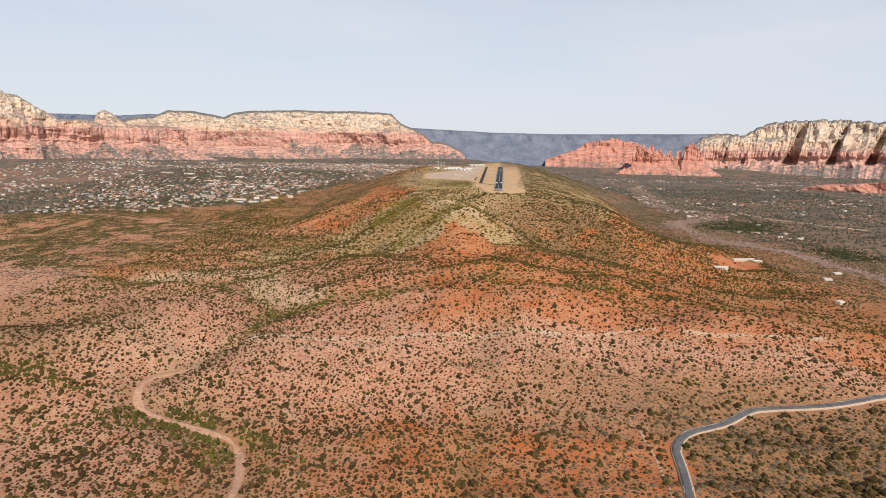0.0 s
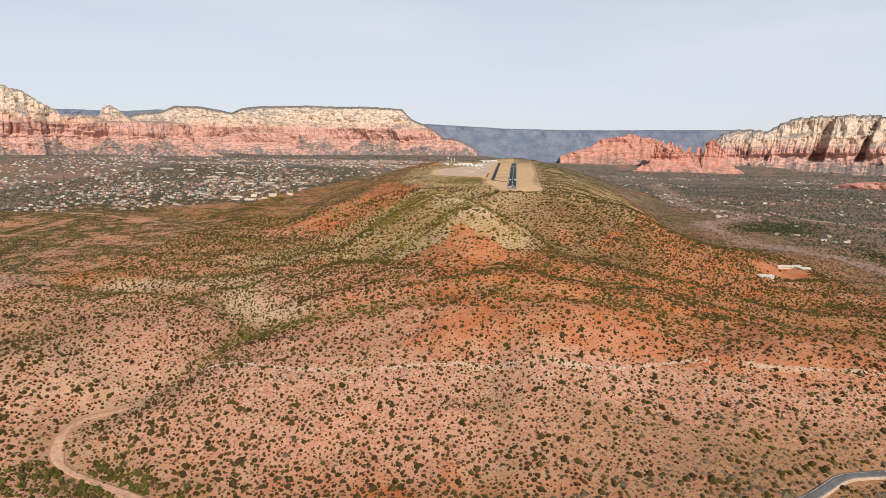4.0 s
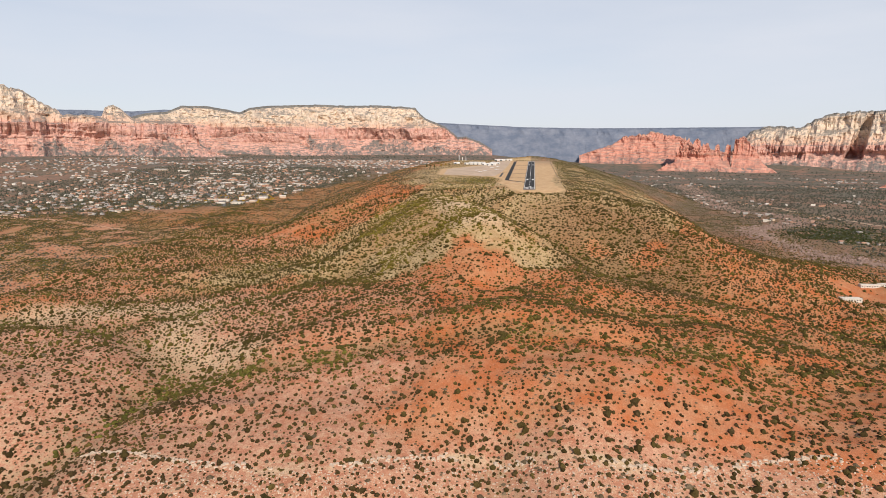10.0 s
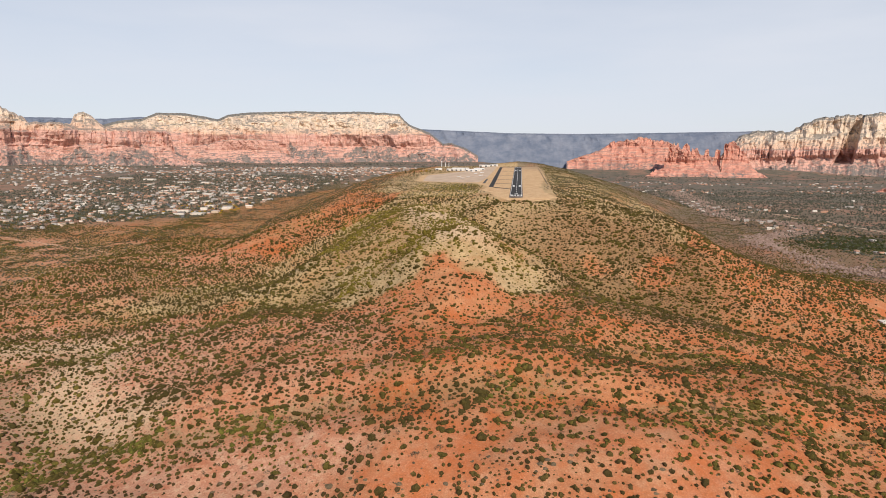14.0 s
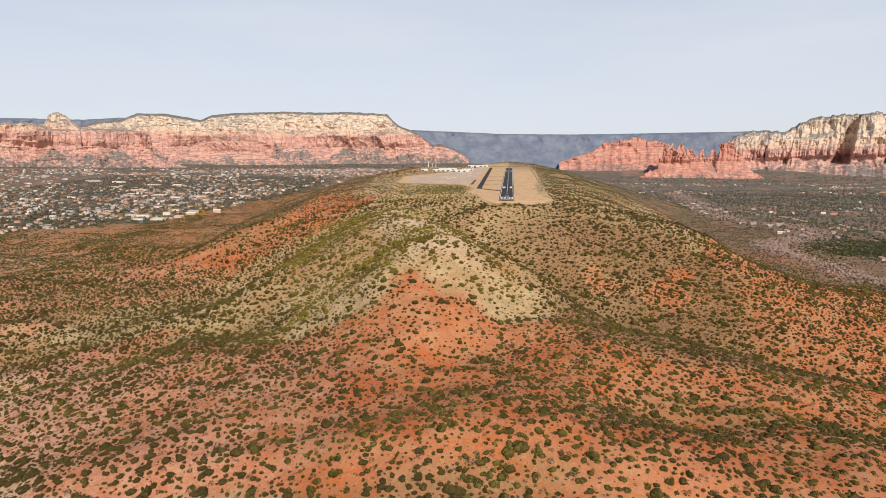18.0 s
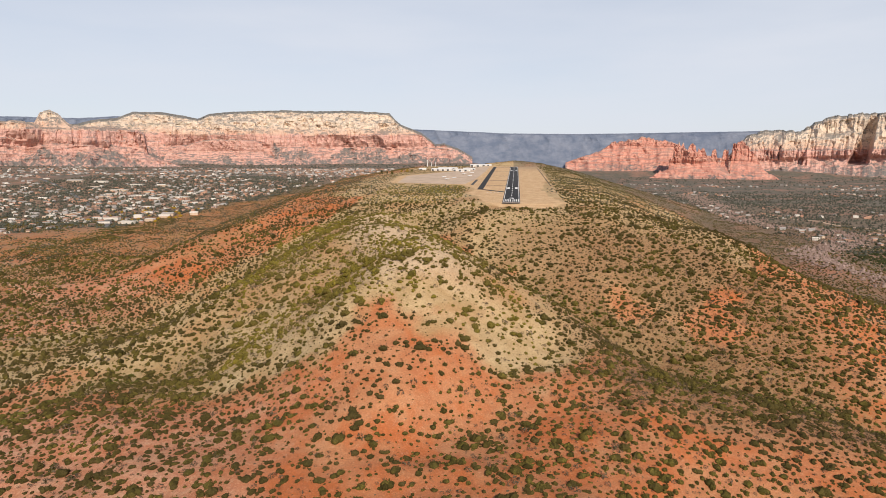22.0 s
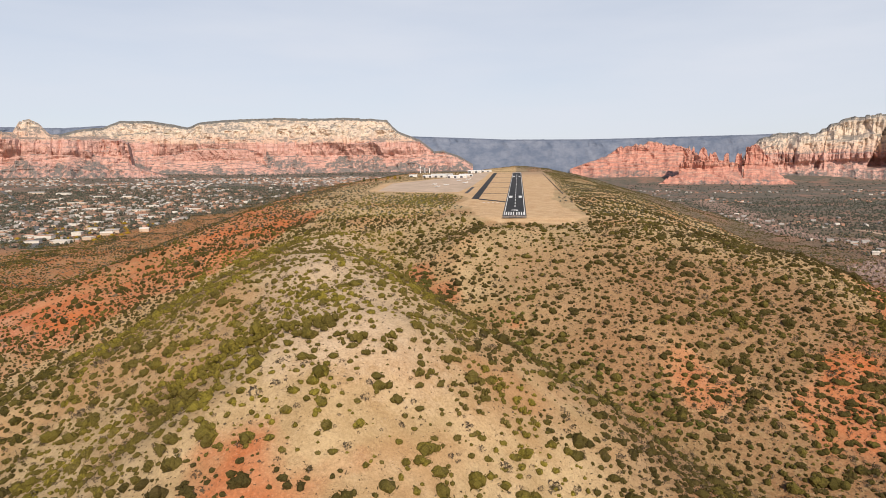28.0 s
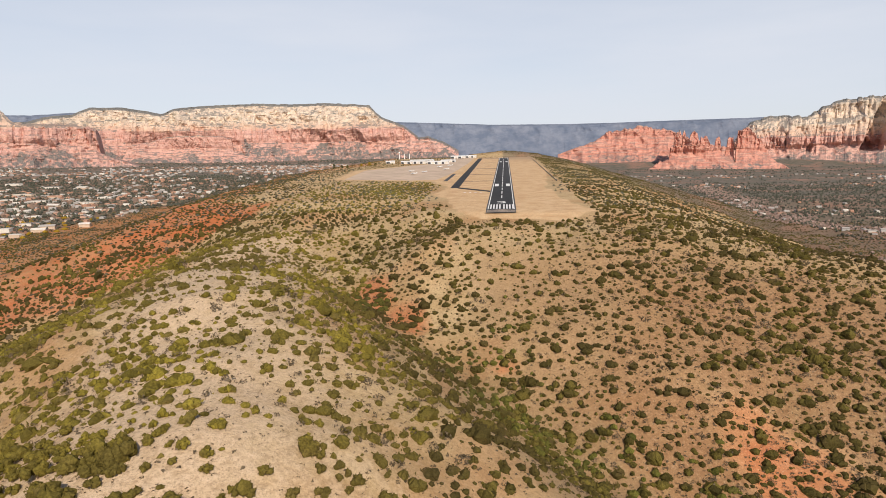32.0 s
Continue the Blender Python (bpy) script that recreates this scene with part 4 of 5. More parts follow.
WALLS = [plain("stucco_" + n, c, 0.9, 0.1, 3) for n, c in (("white", (0.62, 0.57, 0.50)), ("sand", (0.55, 0.42, 0.31)), ("rose", (0.48, 0.30, 0.22)), ("grey", (0.42, 0.40, 0.38)))]
ROOFS = [plain("roof_" + n, c, 0.85, 0.15, 2) for n, c in (("white", (0.64, 0.59, 0.52)), ("tile", (0.42, 0.24, 0.16)), ("grey", (0.38, 0.35, 0.32)), ("brown", (0.22, 0.15, 0.11)))]
DARK = plain("dark_opening", (0.06, 0.06, 0.065), 0.4, 0.2, 1)


def hangar(x, y, w, d, h, turn=0.0, doors=4, label="long white sheet-metal hangar"):
    e = tagged(new("hangar"), label, "hangar", "airfield buildings")
    e.matrix_basis = pose(x, y, rise(y), 0, 0, turn)
    part("wall", box(bmesh.new(), -w / 2, w / 2, -d / 2, d / 2, -0.3, h), WHITE_METAL, e)
    part("roof", gable_bm(w, d, h, 1.0), WHITE_METAL, e)
    for i in range(doors):
        c = (i + 0.5) / doors * w - w / 2
        part("hangar_door", box(bmesh.new(), c - w / doors * 0.4, c + w / doors * 0.4, -d / 2 - 0.06, -d / 2 - 0.01, 0, h * 0.8), ROOFS[0] if i % 2 else DARK, e)
    return e


for spec in ((-158, 668, 46, 9, 4, -8, 8), (-112, 645, 36, 9, 4, -6, 6), (-150, 715, 44, 9, 4, -8, 8), (-100, 700, 26, 9, 3.6, -6, 5), (-96, 880, 30, 10, 4.5, -3, 4), (-70, 905, 22, 10, 4, 0, 4), (-205, 690, 16, 9, 4, 12, 2)):
    hangar(*spec)


def airplane(x, y, turn, tint):
    e = tagged(new("airplane"), "small parked white propeller airplane", "airplane", "parked airplanes")
    e.matrix_basis = pose(x, y, rise(y, 0.1), 0, 0, turn)
    bm = bmesh.new()
    rings = []
    for yy, r, zc in ((3.9, 0.18, 1.15), (3.4, 0.5, 1.15), (1.6, 0.62, 1.25), (0, 0.6, 1.3), (-2, 0.36, 1.35), (-4, 0.12, 1.45)):
        rings.append([bm.verts.new((r * math.cos(a), yy, zc + r * math.sin(a))) for a in np.linspace(0, 2 * math.pi, 9)[:-1]])
    for p, q in zip(rings, rings[1:]):
        for i in range(8):
            bm.faces.new((p[i], p[(i + 1) % 8], q[(i + 1) % 8], q[i]))
    bm.faces.new(rings[0][::-1]), bm.faces.new(rings[-1])
    bmesh.ops.recalc_face_normals(bm, faces=bm.faces)
    part("fuselage", bm, tint, e)
    part("wing", box(bmesh.new(), -5.4, 5.4, 0.4, 1.9, 1.85, 2.02, 0.05), tint, e)
    part("tailplane", box(bmesh.new(), -1.7, 1.7, -4.1, -3.3, 1.45, 1.53), tint, e)
    part("fin", box(bmesh.new(), -0.06, 0.06, -4.2, -3.2, 1.45, 2.7), tint, e)
    part("windscreen", box(bmesh.new(), -0.5, 0.5, 1.5, 2.1, 1.5, 1.84), DARK, e)
    for wx, wy in ((-1.1, 0.9), (1.1, 0.9), (0, 3.0)):
        part("wheel", box(bmesh.new(), wx - 0.1, wx + 0.1, wy - 0.25, wy + 0.25, -0.1, 0.4, 0.08), DARK, e)


for spec in ((-112, 366, 80), (-103, 398, 60), (-80, 455, 100), (-124, 420, 90), (-96, 520, 70), (-84, 560, 95), (-108, 600, 85)):
    airplane(*spec, WHITE_METAL)


def mast(x, y, h, tank):
    e = tagged(new("mast"), "tall pale airfield mast", "mast", "airfield masts")
    e.matrix_basis = pose(x, y, rise(min(y, 900)))
    bm = bmesh.new()
    bmesh.ops.create_cone(bm, cap_ends=True, segments=8, radius1=0.9, radius2=0.5, depth=h, matrix=Matrix.Translation((0, 0, h / 2)))
    part("pole", bm, WHITE_METAL, e)
    bm = bmesh.new()
    bmesh.ops.create_icosphere(bm, subdivisions=2, radius=tank, matrix=Matrix.Translation((0, 0, h)) @ Matrix.Diagonal((1, 1, 0.7, 1)))
    part("mast_head", bm, WHITE_METAL, e)


def boundary_fence(x, y0, y1, panel=21.0):
    e = tagged(new("boundary_fence"), "dark low wire fence along the airfield edge", "fence")
    n = int((y1 - y0) / panel)
    for i in range(n):
        a, b = y0 + i * panel, y0 + (i + 1) * panel
        bm = bmesh.new()
        q = [bm.verts.new((x + dx, yy, rise(yy, z))) for yy in (a, b) for dx, z in ((-0.12, -0.5), (0.12, -0.5), (0.12, 0.9), (-0.12, 0.9))]
        for f in ((0, 1, 2, 3), (7, 6, 5, 4), (0, 4, 5, 1), (1, 5, 6, 2), (2, 6, 7, 3), (3, 7, 4, 0)):
            bm.faces.new([q[k] for k in f])
        bmesh.ops.recalc_face_normals(bm, faces=bm.faces)
        panel_ob = part("fence_panel", bm, DARK, e)
        part("post", box(bmesh.new(), x - 0.3, x + 0.3, a - 0.3, a + 0.3, rise(a, -0.5), rise(a, 1.2)), DARK, panel_ob)


boundary_fence(54, 225, 800)
mast(-222, 880, 14, 2.2), mast(-212, 886, 11, 1.0), mast(-202, 890, 11, 1.0)
# ---- road and dry wash in the foreground ----
def smooth_line(points, step=3.0):
    p = np.array(points, float)
    for _ in range(3):
        q = np.repeat(p, 2, axis=0)
        q[1:-1:2], q[2:-1:2] = 0.75 * p[:-1] + 0.25 * p[1:], 0.25 * p[:-1] + 0.75 * p[1:]
        p = q
    run = np.concatenate([[0], np.cumsum(np.hypot(*np.diff(p, axis=0).T))])
    keep = np.concatenate([[True], np.diff(run) > 1e-6])
    u = np.arange(0, run[-1], step)
    return np.stack([np.interp(u, run[keep], p[keep, i]) for i in range(2)], -1)


def ribbon(name, points, half, lift, mat, label, category, wobble=0.0, parent=None, shift=0.0, thick=0.35):
    c = smooth_line(points)
    d = np.gradient(c, axis=0)
    nrm = np.stack([-d[:, 1], d[:, 0]], -1) / np.hypot(*d.T)[:, None]
    n = len(c)
    w = half * (1 + wobble * fbm(np.arange(n) / 9, np.zeros(n), 3, 77))
    across = np.linspace(-1, 1, 5)
    v = []
    for a in across:
        q = c + nrm * (shift + a * w)[:, None]
        v.append(np.column_stack([q, height(*q.T)]))
    v = np.array(v)
    level = v[:, :, 2].max(0)
    level = np.convolve(np.pad(level, 4, "edge"), np.ones(9) / 9, "valid")
    v[:, :, 2] = lift + (np.maximum(level[None], v[:, :, 2]) if not wobble else v[:, :, 2])
    skirt = v[[0, -1]].copy()
    skirt[:, :, 2] -= thick + 1.2
    v = np.concatenate([skirt[:1], v, skirt[1:]])
    ob = new(name, mesh_of(name, v.reshape(-1, 3), grid_faces(n, len(v)), mat, True))
    ob.parent = parent
    return tagged(ob, label, category, kind="" if parent else "structure")


ROAD = [(118, -960), (128, -880), (135, -843), (136, -828), (137, -813), (146, -798), (160, -788), (177, -779), (196, -764), (212, -752), (225, -749), (258, -747), (284, -741), (304, -732), (360, -706), (430, -672), (520, -640)]
verge = ribbon("road_verge", ROAD, 3.7, 0.15, GRAVEL, "pale gravel verge of a country road", "road verge")
road = ribbon("road", ROAD, 2.8, 0.55, TAR_ROAD, "grey asphalt country road curving through scrub", "road")
for s in (-2.6, 2.6):
    ribbon("edge_line", ROAD, 0.10, 0.60, PAINT, "", "", 0.0, road, s)
ribbon("dry_wash", [(p[0], p[1]) for p in SANDY], 2.7, 0.3, SAND, "pale sandy dry wash", "wash", 0.7)
ribbon("valley_road", [(600, 860), (655, 690), (702, 630), (716, 540), (735, 440), (780, 360), (900, 300)], 4.0, 0.8, GRAVEL, "pale two-lane road through the wooded valley", "road")
ribbon("drive", [(365, -236), (374, -243), (388, -258), (407, -272), (424, -289), (440, -320), (470, -380)], 1.6, 0.25, SAND, "pale dirt drive to the houses", "road", 0.2)
ribbon("heath_track", [(-1006, 34), (-931, 32), (-812, 5), (-700, -30), (-600, -70), (-494, -111), (-440, -140)], 1.8, 0.25, SAND, "pale dirt track over the heath", "track", 0.25)
ribbon("town_road", [(-1500, 1080), (-1314, 917), (-1046, 658), (-819, 432), (-727, 346), (-660, 250)], 4.0, 0.6, TAR_ROAD, "grey road through the town", "road")
ribbon("trail", [(112, -930), (119, -875), (121, -850), (121, -828), (119, -806), (117, -786)], 0.8, 0.2, SAND, "narrow red dirt trail", "trail", 0.3)


# ---- the pale rock ledge along the edge of the bench ----
lr = np.random.default_rng(5)
ledge = smooth_line(LEDGE, 1.1)
ledge = ledge[fbm(ledge[:, 0] / 22, ledge[:, 1] / 22, 2, 88) > -0.16]
strewn = np.column_stack([lr.uniform(-230, 340, 3600), np.zeros(3600)])
strewn[:, 1] = np.interp(strewn[:, 0], *zip(*LEDGE)) - 2 - np.abs(lr.normal(0, 26, 3600))
last = len(ledge)
ledge = np.vstack([ledge, strewn])
lv, lf = [], []
for n, (x, y) in enumerate(ledge):
    w, d, h, a = lr.uniform(0.5, 1.5), lr.uniform(0.4, 0.9), lr.uniform(0.3, 0.8), lr.uniform(-0.5, 0.8)
    if n >= last:
        w, d, h = w * 0.42, d * 0.5, h * 0.5
    x, y = x + lr.normal(0, 0.8), y + lr.normal(0, 1.1)
    z = float(height(x, y))
    for q in ((-w, -d, -0.6), (w, -d, -0.6), (w, d, -0.6), (-w, d, -0.6), (-w * 0.85, -d * 0.8, h), (w * 0.8, -d * 0.85, h * 0.9), (w * 0.85, d * 0.8, h), (-w * 0.8, d * 0.9, h * 1.1)):
        lv.append((x + q[0] * math.cos(a) - q[1] * math.sin(a), y + q[0] * math.sin(a) + q[1] * math.cos(a), z + q[2]))
    lf += [[8 * n + i for i in f] for f in ((4, 5, 6, 7), (0, 1, 5, 4), (1, 2, 6, 5), (2, 3, 7, 6), (3, 0, 4, 7))]
tagged(new("rock_ledge", mesh_of("rock_ledge", lv, lf, LIME)), "broken pale limestone ledge across the slope", "rocks", kind="stuff")
# ---- bushes and trees ----
rng = np.random.default_rng(7)


def ico(sub):
    bm = bmesh.new()
    bmesh.ops.create_icosphere(bm, subdivisions=sub, radius=1.0)
    v, f = np.array([p.co[:] for p in bm.verts]), np.array([[q.index for q in t.verts] for t in bm.faces])
    bm.free()
    return v, f


def dome(base):
    """The base without the faces that look down."""
    v, f = base
    keep = f[v[f].mean(1)[:, 2] > -0.35]
    used = np.unique(keep)
    slot = np.zeros(len(v), int)
    slot[used] = np.arange(len(used))
    return v[used], slot[keep]


ICO1 = ico(1)
DOME = dome(ICO1)


def lump(r, centre, size, base, rough):
    v, f = base
    k = 1 + rough * r.standard_normal(len(v))[:, None]
    return v * k * size + centre, f


def crown(r, lumps, base, rough=0.2):
    """A mounded crown of about unit radius, sitting on z = 0, from several clumps."""
    vs, fs, n = [], [], 0
    for i in range(lumps):
        a, q = r.uniform(0, 2 * math.pi), math.sqrt(r.uniform(0, 1)) * 0.68
        s = r.uniform(0.30, 0.50) * (1.25 - 0.5 * q) if lumps > 1 else 0.9
        z = r.uniform(0.28, 0.75) * (1.15 - 0.7 * q * q) if lumps > 1 else 0.55
        if lumps == 1:
            q = 0
        v, f = lump(r, (q * math.cos(a), q * math.sin(a), z), (s, s, s * r.uniform(0.75, 1.0)), base, rough)
        vs.append(v), fs.append(f + n)
        n += len(v)
    return np.concatenate(vs), np.concatenate(fs)


def spray(r, n, size, core=0):
    """A loose mound of n leafy sprigs, each a small bent triangle, round an optional solid core."""
    a, u = r.uniform(0, 2 * math.pi, n), r.uniform(0.02, 1, n)
    ring = np.sqrt(np.maximum(1 - (u * 0.92) ** 2, 0)) * r.uniform(0.5, 1.0, n)
    out = np.stack([ring * np.cos(a), ring * np.sin(a), 0.15 + 0.78 * u], -1)
    way = out + np.array((0, 0, -0.1)) + 0.45 * r.standard_normal((n, 3))
    way /= np.linalg.norm(way, axis=1, keepdims=True)
    side = np.cross(way, r.standard_normal((n, 3)))
    side /= np.linalg.norm(side, axis=1, keepdims=True)
    up = np.cross(way, side)
    k = size * r.uniform(0.6, 1.25, (n, 1))
    v = np.stack([out + k * side, out + k * (-0.5 * side + 0.87 * up), out + k * (-0.5 * side - 0.87 * up)], 1).reshape(-1, 3)
    v[:, 2] = np.maximum(v[:, 2], -0.05)
    f = np.arange(3 * n).reshape(-1, 3)
    for _ in range(core):
        cv, cf = lump(r, (r.uniform(-0.2, 0.2), r.uniform(-0.2, 0.2), 0.32), (0.62, 0.62, 0.52), DOME, 0.14)
        f = np.vstack([f, cf + len(v)])
        v = np.vstack([v, cv])
    return v, f


def scatter(name, places, sizes, variants, mat, label, category):
    """One mesh of many plants: places (n, 3), sizes (n, 3)."""
    pick = rng.integers(0, len(variants), len(places))
    turn = rng.uniform(0, 2 * math.pi, len(places))
    vs, fs, n = [], [], 0
    for k, (v, f) in enumerate(variants):
        m = pick == k
        if not m.any():
            continue
        c, s = np.cos(turn[m])[:, None], np.sin(turn[m])[:, None]
        x, y = v[None, :, 0] * sizes[m, :1], v[None, :, 1] * sizes[m, 1:2]
        w = np.stack([x * c - y * s, x * s + y * c, v[None, :, 2] * sizes[m, 2:3]], -1) + places[m][:, None]
        vs.append(w.reshape(-1, 3))
        fs.append((f[None] + (np.arange(m.sum()) * len(v))[:, None, None]).reshape(-1, 3) + n)
        n += m.sum() * len(v)
    me = mesh_of(name, np.concatenate(vs), np.concatenate(fs), mat, False)
    return tagged(new(name, me), label, category, kind="stuff")


def density(x, y):
    """Share of the ground that may carry a bush, 0 to 1."""
    gx = np.minimum.reduce([along(x, y, g)[0] / (1.7 * w) for g, w in [(g, w) for g, w, _ in VEG_LINES]])
    wob = fbm(x / 38, y / 38, 3, 51)
    d = 0.58 + 0.28 * wob + 0.9 * np.exp(-gx * gx) * (0.7 + 0.6 * vnoise(x / 16, y / 16, 57))
    d = d + 0.25 * ease(-40, -90, x) * ease(-430, -370, y) * ease(-210, -260, y) + 0.4 * ease(-150, -200, x) * ease(-430, -370, y) * ease(-60, -110, y) * ease(-430, -360, x) + 0.8 * ease(-280, -380, x) * ease(-460, -380, y) * (fbm(x / 75, y / 34, 3, 37) + 0.05) - 0.2 * np.exp(-((along(x, y, SPUR_MAIN)[0] / 38) ** 2)) * ease(-250, -210, y)
    redw, _ = along(x, y, RED_WEST)
    d = d + (0.38 - 0.14 * ease(-190, -140, y)) * ease(0, 60, x) * ease(-460, -400, y) * ease(-10, -40, y) - 0.15 * ease(62, 40, redw) + 0.16 * ease(-600, -650, y) + 0.6 * ease(-690, -760, y) * (0.75 + wob) + 0.4 * ease(120, 160, x) * ease(-715, -750, y) + 0.25 * ease(60, 110, x) * ease(-330, -260, y) * ease(-120, -170, y) + 0.25 * ease(10, 70, x) * ease(-640, -690, y)
    nose = np.hypot((x + 22 + 0.4 * (y + 310)) / 0.8, (y + 310) / 1.3)
    side = x - np.interp(y, [-345, -290, -215, -150, -60], [-50, -55, -88, -110, -140])
    d = d + (0.4 * np.exp(-(((side - 46) / 20) ** 2)) + 0.12 * np.exp(-(((side + 80) / 32) ** 2))) * ease(-355, -320, y) * ease(-60, -120, y)
    d = d + 0.3 * ease(-12, -40, side) * ease(-430, -380, y) * ease(-20, -80, y) * ease(62, 80, redw) + 0.25 * ease(-280, -330, x) * ease(-460, -400, y) * ease(62, 80, redw)
    d = d + 0.25 * ease(-170, -220, x) * ease(-620, -590, y) * ease(-390, -430, y)
    d = d + 0.2 * ease(-590, -540, y) * ease(-380, -420, y) * ease(240, 180, np.abs(x))
    d = d * (1 - 0.25 * ease(36, 12, nose))
    d = d * ease(30, 55, np.hypot(x - 412, (y + 185) * 1.2)) * (1 - 0.5 * ease(25, 0, outside(x, y, MESA)))
    d = d + 0.9 * np.exp(-(((x + 95) / 32) ** 2) - ((y - 140) / 62) ** 2)
    d = d * ease(0, 8, outside(x, y, PAD)) * ease(4, 9, along(x, y, [(a, b, 0) for a, b in ROAD])[0]) * ease(3, 7, along(x, y, SANDY)[0])
    return np.clip(d, 0.03 * ease(0, 8, outside(x, y, PAD)), 1)


def sow(x0, x1, y0, y1, per, r, keep=None, wide=False):
    step = math.sqrt(per)
    x, y = np.meshgrid(np.arange(x0, x1, step), np.arange(y0, y1, step))
    x, y = x.ravel() + r.uniform(-0.55, 0.55, x.size) * step, y.ravel() + r.uniform(-0.55, 0.55, x.size) * step
    edge = np.minimum(x + 0.9 * (y + 1245), 0.68 * (y + 1245) - x)
    ok = (r.uniform(0, 1, len(x)) < ease(-30, 25, edge)) | wide
    x, y = x[ok], y[ok]
    ok = r.uniform(0, 1, len(x)) < density(x, y)
    if keep is not None:
        ok &= keep(x, y)
    return x[ok], y[ok]


def near(x, y):
    return (x > -560) & (x < 470) & (y > -960) & (y < 30)


def close(x, y):
    """The slopes that the eye passes lowest over."""
    return (x > -240) & (x < 230) & (y > -600) & (y < -20)


vr = np.random.default_rng(11)
RING = np.array([(math.cos(a), math.sin(a), -0.15) for a in np.arange(5) * 2 * math.pi / 5] + [(0.1, 0, 1.0), (0, 0, -0.7)])
GEM = RING, np.array([(i, (i + 1) % 5, 5) for i in range(5)] + [((i + 1) % 5, i, 6) for i in range(5)])
LEAST = [crown(vr, 1, GEM, 0.25) for n in range(6)]


def mound(r, sides, rings, sprigs, lobes=1):
    """A rounded bush of one or more domed clumps, with sprigs that break its outline."""
    vs, fs, n = [], [], 0
    for lobe in range(lobes):
        a = r.uniform(0, 2 * math.pi)
        q, s = (r.uniform(0.3, 0.55), r.uniform(0.5, 0.8)) if lobe else ((0, 0.95) if lobes == 1 else (0.15, 0.78))
        v = []
        for k, (ring, z) in enumerate(rings):
            for m in range(sides):
                b = 2 * math.pi * (m + 0.5 * k) / sides
                g = ring * r.uniform(0.72, 1.2)
                v.append((g * math.cos(b), g * math.sin(b), z * r.uniform(0.72, 1.25)))
        v.append((r.uniform(-0.15, 0.15), r.uniform(-0.15, 0.15), r.uniform(0.9, 1.08)))
        f = []
        for k in range(len(rings) - 1):
            for m in range(sides):
                p, p2, t, t2 = k * sides + m, k * sides + (m + 1) % sides, (k + 1) * sides + m, (k + 1) * sides + (m + 1) % sides
                f += [(p, p2, t), (p2, t2, t)]
        last = (len(rings) - 1) * sides
        f += [(last + m, last + (m + 1) % sides, len(v) - 1) for m in range(sides)]
        v = np.array(v) * s + (q * math.cos(a), q * math.sin(a), 0)
        vs.append(v), fs.append(np.array(f) + n)
        n += len(v)
    v, f = np.concatenate(vs), np.concatenate(fs)
    if sprigs:
        at = v[r.integers(0, len(v), sprigs)] * r.uniform(0.9, 1.12, (sprigs, 1)) + 0.12 * r.standard_normal((sprigs, 3))
        sv = (at[:, None] + 0.15 * r.standard_normal((sprigs, 3, 3))).reshape(-1, 3)
        f = np.vstack([f, np.arange(3 * sprigs).reshape(-1, 3) + len(v)])
        v = np.vstack([v, sv])
    v[:, 2] = np.maximum(v[:, 2], -0.1)
    return v, f


RINGS = ((0.82, -0.1), (1.0, 0.32), (0.66, 0.78))
MID = [mound(vr, 5, RINGS[:1] + ((0.95, 0.5),), 42, 4 + n % 3) for n in range(10)]
LOW = [mound(vr, 5, ((0.88, 0.0), (0.88, 0.55)), 16, 1 + n % 3) for n in range(12)]
SMALL = [mound(vr, 4, RINGS[:1] + ((0.85, 0.5),), 2) for n in range(8)]
BRUSH = [spray(vr, 30, 0.22) for n in range(8)]
TINY = [mound(vr, 5, ((1.08, 0.05),), 2) for n in range(8)]
for v, _ in TINY:
    v[:, 2] *= 0.72
TUFT = [spray(vr, 5, 0.55) for n in range(6)]

bx, by = sow(-560, 470, -960, 30, 7.0, rng)
size = np.clip(rng.lognormal(-0.06, 0.47, len(bx)), 0.36, 2.9)
size = size * (1.0 + 0.15 * ease(-730, -800, by) + 0.05 * ease(-350, -300, by))
size = size * (1 + 0.1 * ease(55, 105, bx) * ease(-330, -260, by) * ease(-60, -110, by))
size = size * (1 + 0.12 * ease(10, 70, bx) * ease(-640, -690, by)) * (1 + 0.1 * ease(-110, -180, bx) * ease(-450, -380, by)) * (1 + 0.2 * ease(125, 165, bx) * ease(-720, -765, by))
bz = height(bx, by) - 0.12 * size
tall = rng.uniform(0.9, 1.45, len(bx))
hero = (bx > -116) & (bx < 10) & (by > -312) & (by < -215) & (size > 0.75)
hero &= np.cumsum(hero) <= 300
brown = (rng.uniform(0, 1, len(bx)) < 0.2 + 0.45 * ease(10, 70, bx) * ease(-640, -690, by)) & ~hero
P, S3 = np.stack([bx, by, bz], -1), np.stack([size, size * rng.uniform(0.8, 1.2, len(bx)), size * tall], -1)
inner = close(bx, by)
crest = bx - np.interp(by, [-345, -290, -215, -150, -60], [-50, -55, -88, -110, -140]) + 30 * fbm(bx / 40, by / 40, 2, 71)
# crest bushes look sunny through brighter leaf colours, the rest take the darker copy
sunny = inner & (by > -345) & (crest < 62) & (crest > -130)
front = (by < -620) & (np.abs(bx) < 280)
bench = (by < -600) & ~inner
small = size < np.where(inner, 0.7, np.where(front, 0.8, 0.95))
